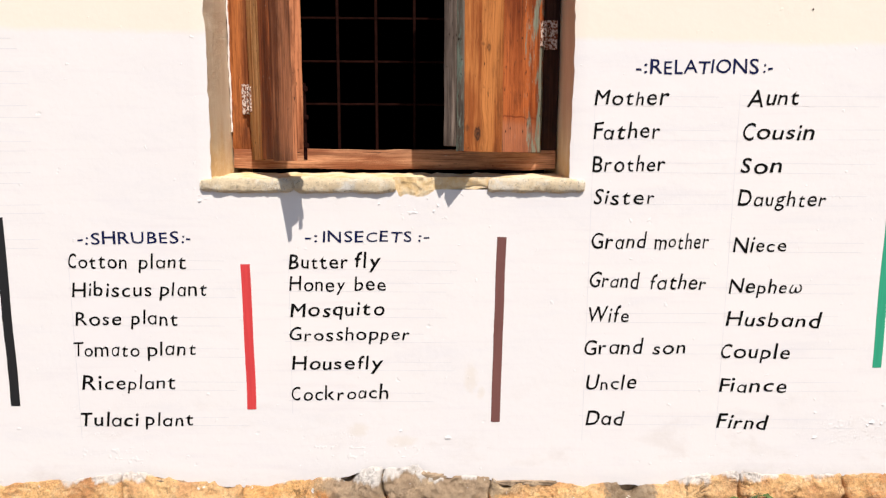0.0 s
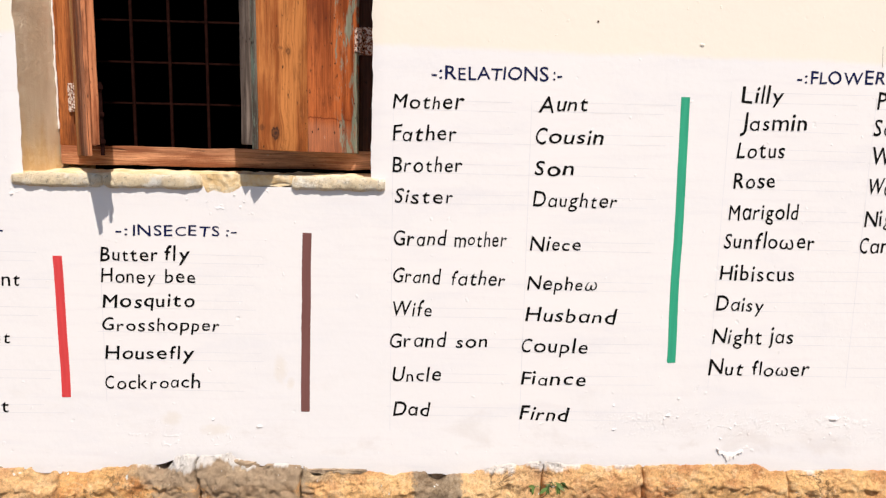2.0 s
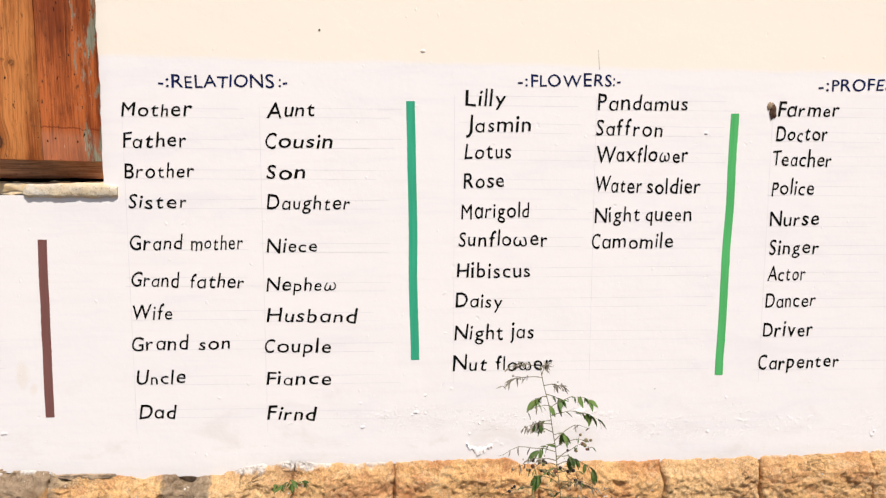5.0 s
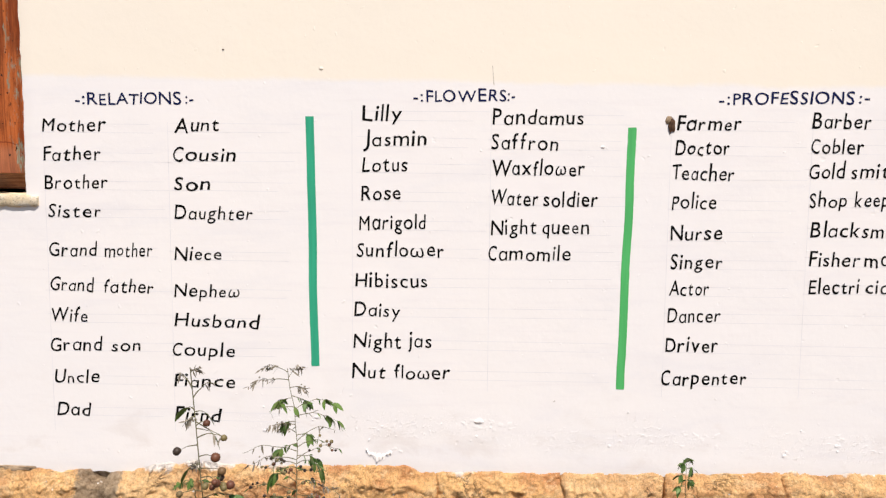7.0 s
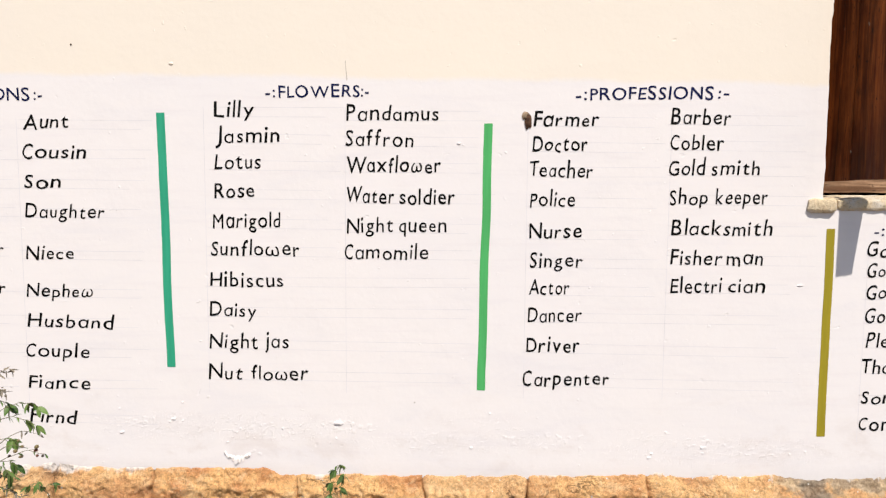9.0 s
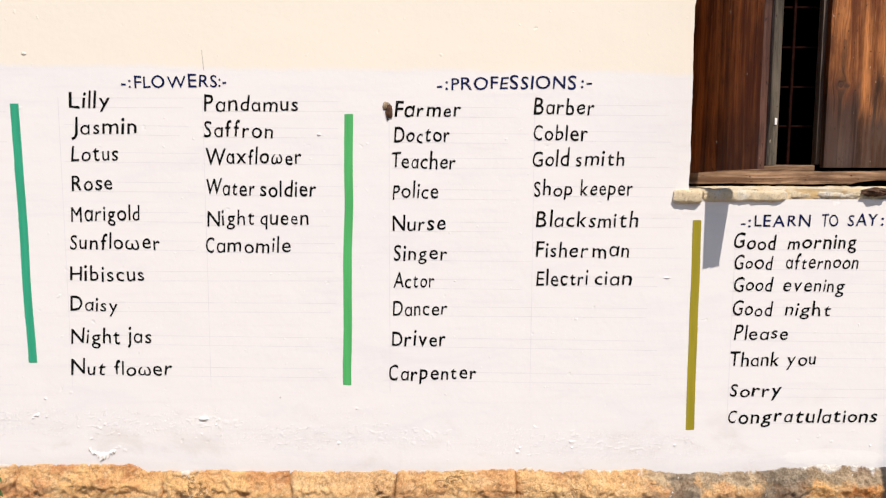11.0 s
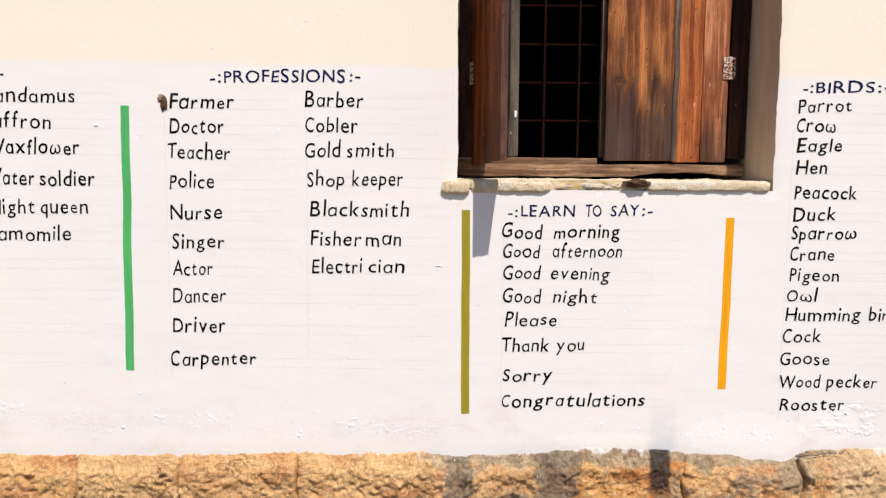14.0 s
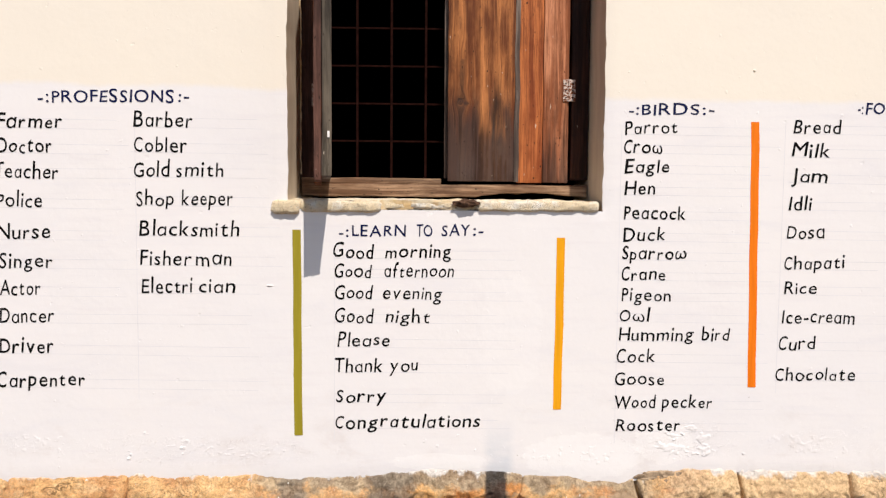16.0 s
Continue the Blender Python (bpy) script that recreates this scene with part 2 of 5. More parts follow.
def wood(name, dark, light, grey, paint, foot, level=False, knots=(), painted_side=None, tide=None):
    """Old unpainted board: long grain, knots (x, z, half width, half height, depth of colour), greyed foot.
    paint: share of old green paint left; painted_side: x range over which the paint thickens; tide: height of a red damp line; level: grain along x."""
    m = Net(name, 0.7)
    m.b.inputs["Specular IOR Level"].default_value = 0.2
    p = m.place("Object")
    if level:
        px, py, pz = m.xyz(p)
        turned = m.n("ShaderNodeCombineXYZ")
        m.link(pz, turned.inputs[0])
        m.link(py, turned.inputs[1])
        m.link(px, turned.inputs[2])
        p = turned.outputs[0]
    q = m.stretch(p, (1, 1, 1), True)
    x, y, z = m.xyz(p)
    qx, qy, qz = m.xyz(q)
    bend = m.noise(m.stretch(q, (3, 3, 1.2)), 1.6, 3)
    blot = m.noise(m.stretch(q, (1, 1, 0.6)), 95, 5, 0.7)
    marks = []
    for kx, kz, rx, rz, deep in knots:
        dx = m.math("DIVIDE", m.math("SUBTRACT", x, kx), rx)
        dz = m.math("DIVIDE", m.math("SUBTRACT", z, kz), rz)
        d = m.math("SQRT", m.math("ADD", m.math("MULTIPLY", dx, dx), m.math("MULTIPLY", dz, dz)))
        marks.append((m.math("ADD", d, m.math("MULTIPLY", m.math("SUBTRACT", blot, 0.5), 1.5)), deep))
        near = m.ramp(d, 4.0, 0.6)
        qx = m.math("SUBTRACT", qx, m.math("MULTIPLY", m.math("MULTIPLY", near, dx), rx * 0.55))

    def strands(across, along, bow):
        comb = m.n("ShaderNodeCombineXYZ")
        m.link(m.math("ADD", m.math("MULTIPLY", qx, across), m.math("MULTIPLY", bend, bow)), comb.inputs[0])
        m.link(m.math("MULTIPLY", qy, across), comb.inputs[1])
        m.link(m.math("MULTIPLY", qz, along), comb.inputs[2])
        return comb.outputs[0]

    grain = m.noise(strands(62, 1.6, 1.6), 1.0, 6, 0.62)
    hair = m.noise(strands(340, 6.0, 8), 1.0, 4, 0.7)
    broad = m.noise(strands(16, 1.1, 0.8), 1.0, 5, 0.6)
    cloud = m.noise(m.stretch(q, (10, 10, 3.5)), 1.0, 5, 0.65)
    tone = m.math("ADD", m.math("ADD", m.math("MULTIPLY", grain, 0.30), m.math("MULTIPLY", broad, 0.42)), m.math("MULTIPLY", cloud, 0.28))
    c = m.mix(m.ramp(tone, 0.43, 0.57), dark, light)
    c = m.mix(m.math("MULTIPLY", m.ramp(hair, 0.47, 0.64), 0.55), c, tuple(v * 0.5 for v in dark))
    streaks = m.ramp(m.noise(strands(38, 0.8, 2.2), 1.0, 5, 0.65), 0.54, 0.63)
    c = m.mix(m.math("MULTIPLY", streaks, 0.5), c, tuple(v * 0.55 for v in dark))
    pale = m.ramp(m.noise(strands(150, 2.6, 4), 1.0, 4, 0.6), 0.60, 0.74)
    c = m.mix(m.math("MULTIPLY", pale, 0.35), c, tuple(min(1, v * 1.45 + 0.03) for v in light))
    crack = m.ramp(m.noise(strands(110, 1.1, 3), 1.0, 3, 0.55), 0.675, 0.715)
    c = m.mix(m.math("MULTIPLY", crack, 0.85), c, (0.018, 0.009, 0.006))
    stain = m.ramp(m.noise(m.stretch(q, (14, 14, 3.0)), 1.0, 7, 0.72), 0.515, 0.63)
    c = m.mix(m.math("MULTIPLY", stain, 0.55), c, tuple(v * 0.42 + 0.004 for v in dark))
    for d, deep in marks:
        rings = m.math("ADD", m.math("MULTIPLY", m.math("SINE", m.math("MULTIPLY", d, 11.0)), 0.22), 0.78)
        c = m.mix(m.math("MULTIPLY", m.ramp(d, 2.3, 0.8), 0.40 * deep), c, tuple(v * 0.5 for v in dark))
        c = m.mix(m.math("MULTIPLY", m.math("MULTIPLY", m.ramp(d, 1.1, 0.65), rings), deep), c, (0.022, 0.013, 0.010))
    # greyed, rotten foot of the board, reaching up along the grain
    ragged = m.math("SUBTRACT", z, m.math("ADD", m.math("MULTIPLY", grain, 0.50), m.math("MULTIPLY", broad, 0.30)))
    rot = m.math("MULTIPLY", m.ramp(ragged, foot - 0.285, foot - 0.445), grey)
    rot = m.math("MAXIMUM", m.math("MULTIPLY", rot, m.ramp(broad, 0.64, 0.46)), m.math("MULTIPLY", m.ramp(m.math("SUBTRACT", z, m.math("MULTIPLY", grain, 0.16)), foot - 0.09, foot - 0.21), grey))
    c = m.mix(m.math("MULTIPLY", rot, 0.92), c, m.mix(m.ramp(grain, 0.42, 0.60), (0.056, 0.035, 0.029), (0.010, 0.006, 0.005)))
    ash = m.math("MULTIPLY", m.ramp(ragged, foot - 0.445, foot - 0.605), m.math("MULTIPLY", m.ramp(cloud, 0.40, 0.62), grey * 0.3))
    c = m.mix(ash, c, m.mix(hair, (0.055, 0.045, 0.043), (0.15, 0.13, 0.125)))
    if tide is not None:
        level_line = m.math("ABSOLUTE", m.math("SUBTRACT", z, m.math("ADD", m.math("MULTIPLY", m.noise(m.stretch(q, (60, 60, 1)), 1.0, 3), 0.022), tide - 0.011)))
        c = m.mix(m.math("MULTIPLY", m.ramp(z, tide + 0.004, tide - 0.03), 0.22), c, (0.46, 0.27, 0.19))
        c = m.mix(m.math("MULTIPLY", m.ramp(level_line, 0.0032, 0.0012), 0.75), c, (0.16, 0.028, 0.010))
    if paint > 0:
        flake = m.noise(m.stretch(q, (30, 30, 6.0)), 1.0, 7, 0.75)
        if painted_side:
            flake = m.math("ADD", flake, m.math("MULTIPLY", m.ramp(x, painted_side[0], painted_side[1]), 0.17))
        old = m.mix(m.ramp(hair, 0.35, 0.65), (0.13, 0.20, 0.155), (0.30, 0.33, 0.26))
        c = m.mix(m.math("MULTIPLY", m.ramp(flake, 0.70 - 0.2 * paint, 0.78 - 0.2 * paint), 0.85), c, old)
    holes = m.ramp(m.noise(m.stretch(q, (110, 110, 60)), 1.0, 1), 0.735, 0.755)
    c = m.mix(holes, c, (0.02, 0.01, 0.006))
    dashes = m.math("MULTIPLY", m.ramp(m.noise(m.stretch(q, (170, 170, 55)), 1.0, 2), 0.66, 0.70), m.ramp(cloud, 0.5, 0.6))
    c = m.mix(m.math("MULTIPLY", dashes, 0.75), c, (0.03, 0.014, 0.008))
    bits = m.ramp(m.noise(m.stretch(q, (90, 90, 26)), 1.0, 2), 0.745, 0.775)
    c = m.mix(m.math("MULTIPLY", bits, 0.75), c, (0.58, 0.48, 0.38))
    h = m.math("SUBTRACT", m.math("ADD", grain, m.math("MULTIPLY", hair, -0.5)), m.math("MULTIPLY", crack, 1.2))
    return m.done(c, h, 0.003, 0.8)


def paint(name, colour, spread=0.10, rough=0.6):
    m = Net(name, rough)
    m.b.inputs["Specular IOR Level"].default_value = 0.12
    p = m.place()
    streak = m.noise(m.stretch(p, (90, 1, 6)), 1.0, 5, 0.6)
    worn = m.noise(p, 75, 5, 0.7)
    c = m.mix(m.ramp(streak, 0.3, 0.7), tuple(v * (1 - spread) for v in colour), tuple(min(1, v * (1 + spread)) for v in colour))
    c = m.mix(m.math("MULTIPLY", m.ramp(worn, 0.72, 0.78), 0.3), c, (0.7, 0.66, 0.64))
    return m.done(c, m.noise(p, 120, 3), 0.0008, 0.3)


def plain(name, colour, rough=0.6, metal=0.0, scale=60.0, spread=0.3, bump=0.001):
    m = Net(name, rough, metal)
    p = m.place()
    k = m.noise(p, scale, 6, 0.65)
    c = m.mix(m.ramp(k, 0.3, 0.7), tuple(v * (1 - spread) for v in colour), tuple(min(1, v * (1 + spread)) for v in colour))
    return m.done(c, k, bump, 0.6)


def rusty_hinge():
    m = Net("rusty_painted_iron", 0.7)
    p = m.place()
    k = m.noise(p, 150, 4, 0.65)
    c = m.mix(m.ramp(k, 0.47, 0.53), (0.17, 0.05, 0.018), (0.62, 0.52, 0.46))
    return m.done(c, k, 0.002, 0.8)


def leaf_green():
    m = Net("leaf_green", 0.5)
    info = m.n("ShaderNodeObjectInfo").outputs["Random"]
    p = m.place()
    c = m.mix(info, (0.030, 0.075, 0.014), (0.11, 0.19, 0.04))
    c = m.mix(m.math("MULTIPLY", m.ramp(m.noise(p, 130, 3), 0.45, 0.7), 0.4), c, (0.20, 0.20, 0.08))
    m.b.inputs["Subsurface Weight"].default_value = 0.0
    return m.done(c, m.noise(p, 220, 3), 0.0006, 0.4)


def berry_skin():
    m = Net("brown_green_berry", 0.45)
    info = m.n("ShaderNodeObjectInfo").outputs["Random"]
    c = m.mix(m.ramp(info, 0.35, 0.5), (0.040, 0.026, 0.020), (0.16, 0.055, 0.030))
    c = m.mix(m.ramp(info, 0.6, 0.7), c, (0.21, 0.165, 0.07))
    return m.done(m.mix(m.math("MULTIPLY", m.noise(m.place(), 350, 3), 0.5), c, (0.03, 0.02, 0.015)))


def ground_soil():
    m = Net("dry_soil", 0.95)
    p = m.place()
    c = m.mix(m.ramp(m.noise(p, 1.5, 7, 0.65), 0.35, 0.65), (0.115, 0.080, 0.052), (0.17, 0.13, 0.09))
    c = m.mix(m.ramp(m.noise(p, 28, 5, 0.7), 0.58, 0.68), c, (0.13, 0.10, 0.07))
    return m.done(c, m.noise(p, 22, 7, 0.7), 0.03, 0.8)


M_BEIGE = beige_reveal()
M_WALL, M_REVEAL, M_SILL, M_OCHRE, M_STONE, M_CEMENT = wall_paint(), reveal_plaster(), sill_stone(), ochre_mortar(), stone(), cement()
M_WOOD_ORANGE = wood("orange_weathered_wood", (0.27, 0.070, 0.015), (0.55, 0.205, 0.058), 0.0, 0.12, 0.04,
                     knots=((-0.305, 0.046, 0.0155, 0.020, 0.95), (-0.262, 0.272, 0.008, 0.011, 0.55), (-0.286, 0.278, 0.010, 0.004, 0.4), (-0.348, 0.060, 0.009, 0.010, 0.5)))
M_WOOD_RUST = wood("rust_red_weathered_wood", (0.20, 0.040, 0.009), (0.48, 0.128, 0.034), 0.0, 0.34, 0.04, painted_side=(-0.13, -0.03), tide=0.098)
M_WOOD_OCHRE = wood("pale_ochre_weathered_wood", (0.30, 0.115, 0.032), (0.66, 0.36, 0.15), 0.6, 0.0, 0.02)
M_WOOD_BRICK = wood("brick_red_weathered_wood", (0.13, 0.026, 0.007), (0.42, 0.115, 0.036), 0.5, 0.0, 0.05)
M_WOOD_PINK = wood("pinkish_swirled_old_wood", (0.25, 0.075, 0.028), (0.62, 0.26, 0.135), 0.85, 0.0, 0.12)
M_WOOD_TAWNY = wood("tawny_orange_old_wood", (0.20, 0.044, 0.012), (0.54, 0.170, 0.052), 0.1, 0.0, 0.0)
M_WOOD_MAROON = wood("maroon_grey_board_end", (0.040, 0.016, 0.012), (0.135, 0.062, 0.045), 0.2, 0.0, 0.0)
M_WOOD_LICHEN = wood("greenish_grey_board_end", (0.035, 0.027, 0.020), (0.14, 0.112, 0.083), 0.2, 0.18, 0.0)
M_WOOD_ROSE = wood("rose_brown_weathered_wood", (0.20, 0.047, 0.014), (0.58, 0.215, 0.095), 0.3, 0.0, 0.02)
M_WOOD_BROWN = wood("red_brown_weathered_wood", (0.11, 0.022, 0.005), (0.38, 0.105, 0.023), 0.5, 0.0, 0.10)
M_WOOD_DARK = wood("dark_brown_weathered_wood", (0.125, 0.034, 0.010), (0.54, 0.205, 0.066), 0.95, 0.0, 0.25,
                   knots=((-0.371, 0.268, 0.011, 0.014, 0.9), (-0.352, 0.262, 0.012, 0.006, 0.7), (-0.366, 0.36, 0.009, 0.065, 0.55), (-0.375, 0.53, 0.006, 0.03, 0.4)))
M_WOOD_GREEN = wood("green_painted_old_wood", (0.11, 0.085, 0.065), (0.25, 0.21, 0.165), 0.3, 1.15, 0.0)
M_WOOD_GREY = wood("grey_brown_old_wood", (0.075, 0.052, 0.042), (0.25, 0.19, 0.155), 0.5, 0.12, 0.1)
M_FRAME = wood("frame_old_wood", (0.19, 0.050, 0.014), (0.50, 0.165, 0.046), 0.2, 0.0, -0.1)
M_RAIL = wood("sill_rail_old_wood", (0.26, 0.090, 0.040), (0.74, 0.38, 0.21), 0.0, 0.0, -2.0, True)
M_RAIL_GREY = wood("greyed_sill_rail_wood", (0.15, 0.078, 0.043), (0.43, 0.275, 0.17), 0.0, 0.0, -2.0, True)
# frame wood again, near black: the shade on the jambs is in its colour
M_JAMB_SHADE = wood("blackened_frame_wood", (0.022, 0.008, 0.005), (0.075, 0.026, 0.014), 0.2, 0.0, -0.1)
M_IRON = plain("rusty_iron_bar", (0.016, 0.0052, 0.004), 0.9, 0.0, 70.0, 0.5)
M_IRON.node_tree.nodes["Principled BSDF"].inputs["Specular IOR Level"].default_value = 0.02
M_HINGE = rusty_hinge()
M_BLACK, M_NAVY = paint("black_brush_paint", (0.003, 0.003, 0.003), 0.25, 0.8), paint("navy_brush_paint", (0.006, 0.010, 0.055), 0.25, 0.7)
M_PENCIL = plain("pencil_grey", (0.675, 0.655, 0.68), 0.8, 0.0, 9.0, 0.07)
M_TICK = plain("dark_pencil_tick", (0.52, 0.46, 0.41), 0.8, 0.0, 90.0, 0.3)
M_FLAKE = plain("peeling_limewash", (0.80, 0.75, 0.73), 0.8, 0.0, 40.0, 0.08)
# wood of the wall plug; also the painted shade inside holes and the sill hollow
M_HOLE = plain("dark_wood_plug", (0.07, 0.035, 0.02), 0.9, 0.0, 90.0, 0.6, 0.004)
# shade of the closed rooms, put into the plaster colour
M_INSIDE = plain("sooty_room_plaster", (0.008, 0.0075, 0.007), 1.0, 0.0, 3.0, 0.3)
M_LEAF, M_STEM = leaf_green(), plain("green_brown_stem", (0.13, 0.12, 0.06), 0.7)
M_BERRY = berry_skin()
M_DRY = plain("dry_grey_seed_head", (0.22, 0.19, 0.15), 0.9)
M_SOIL = ground_soil()


# ---- building helpers ----
def part(name, bm, material, parent=None, label=""):
    """One mesh object from a bmesh, under a thing or part."""
    me = bpy.data.meshes.new(name)
    bm.to_mesh(me)
    bm.free()
    return link_mesh(name, me, material, parent, label)


def link_mesh(name, me, material, parent=None, label=""):
    for mt in (material if isinstance(material, (list, tuple)) else [material]):
        if len(me.materials) < 2 and mt.name not in me.materials:
            me.materials.append(mt)
    ob = new(name, me)
    if parent:
        ob.parent = parent
    if label:
        ob["label"] = label
    return ob


def empty(name, at=(0, 0, 0), turn=0.0):
    ob = new(name)
    ob.matrix_basis = pose(*at, 0, 0, turn)
    return ob


def box(bm, x0, x1, y0, y1, z0, z1, bevel=0.0, cuts=0, wear=0.0):
    """A box with worn edges: bevelled, cut across its length and slightly uneven."""
    made = bmesh.ops.create_cube(bm, size=1.0)["verts"]
    for v in made:
        v.co = Vector(((x0 + x1) / 2 + v.co.x * (x1 - x0), (y0 + y1) / 2 + v.co.y * (y1 - y0), (z0 + z1) / 2 + v.co.z * (z1 - z0)))
    edges = list({e for v in made for e in v.link_edges})
    if bevel:
        got = bmesh.ops.bevel(bm, geom=edges, offset=bevel, segments=2, affect="EDGES", profile=0.6)
        made = list({v for f in got["faces"] for v in f.verts} | {v for v in made if v.is_valid})
    if cuts:
        size = (x1 - x0, y1 - y0, z1 - z0)
        ax = size.index(max(size))
        lo = (x0, y0, z0)[ax]
        for i in range(1, cuts + 1):
            geom = [g for v in made if v.is_valid for g in (v, *v.link_edges, *v.link_faces)]
            at, nor = Vector((0, 0, 0)), Vector((0, 0, 0))
            at[ax], nor[ax] = lo + size[ax] * i / (cuts + 1), 1
            got = bmesh.ops.bisect_plane(bm, geom=list(set(geom)), plane_co=at, plane_no=nor)
            made = list(set(made) | {g for g in got["geom_cut"] if isinstance(g, bmesh.types.BMVert)})
    if wear:
        for v in made:
            if v.is_valid:
                v.co += noise.noise_vector(v.co * 9 + Vector((x0 * 31, y0 * 17, z0))) * wear
    return bm


def tube(bm, points, radii, sides=8, rough=0.0, square=1.0):
    """A tapered tube along points; square below 1 flattens its sides."""
    rings = []
    for i, p in enumerate(points):
        p = Vector(p)
        d = (Vector(points[min(i + 1, len(points) - 1)]) - Vector(points[max(i - 1, 0)])).normalized()
        a = d.orthogonal().normalized()
        if abs(d.x) > 0.9:
            a = Vector((0, 1, 0))
        b = d.cross(a)
        ring = []
        for k in range(sides):
            w = 2 * math.pi * k / sides
            ca, sa = (math.copysign(abs(f) ** square, f) for f in (math.cos(w), math.sin(w)))
            q = p + (a * ca + b * sa) * radii[i]
            if rough:
                q += noise.noise_vector(q * 30) * rough + noise.noise_vector(q * 120) * rough * 0.5
            ring.append(bm.verts.new(q))
        rings.append(ring)
    for r0, r1 in zip(rings, rings[1:]):
        for k in range(sides):
            bm.faces.new((r0[k], r0[(k + 1) % sides], r1[(k + 1) % sides], r1[k]))
    bm.faces.new(rings[0][::-1])
    bm.faces.new(rings[-1])
    return bm


def smooth(ob, crease=28):
    """Smooth faces, but keep edges sharper than the crease as edges."""
    for f in ob.data.polygons:
        f.use_smooth = True
    ob.data.set_sharp_from_angle(angle=radians(crease))
    return ob


# ---- the wall ----
WX0, WX1, WTOP = -2.6, 7.2, 3.2
OPEN = [(-0.407, 0.573, 1.440, 2.52), (3.497, 4.483, 1.440, 2.60)]


FOOT = ((-2.6, 0.575), (-1.06, 0.576), (-0.815, 0.596), (-0.65, 0.613), (-0.52, 0.580), (-0.285, 0.563), (-0.188, 0.584), (-0.053, 0.600), (0.015, 0.622), (0.157, 0.627), (0.195, 0.596),
        (0.351, 0.590), (0.475, 0.573), (0.652, 0.560), (0.711, 0.572), (0.874, 0.563), (0.995, 0.596), (1.116, 0.601), (1.214, 0.590), (1.79, 0.591), (1.84, 0.574), (2.09, 0.575), (2.6, 0.575),
        (3.008, 0.588), (3.10, 0.580), (3.385, 0.588), (3.535, 0.574), (3.64, 0.580), (3.755, 0.585), (3.928, 0.605), (4.135, 0.600), (4.415, 0.576), (4.452, 0.562), (4.571, 0.567), (4.715, 0.586),
        (4.768, 0.605), (4.965, 0.602), (5.6, 0.590), (7.2, 0.585))


def foot_edge(x):
    """Height of the ragged lower edge of the plaster."""
    z = FOOT[-1][1]
    for (xa, za), (xb, zb) in zip(FOOT, FOOT[1:]):
        if xa <= x <= xb:
            z = za + (zb - za) * (x - xa) / (xb - xa)
            break
    return z + 0.005 * noise.noise((x * 19, 1.0, 0)) + 0.004 * noise.noise((x * 55, 2.0, 0))


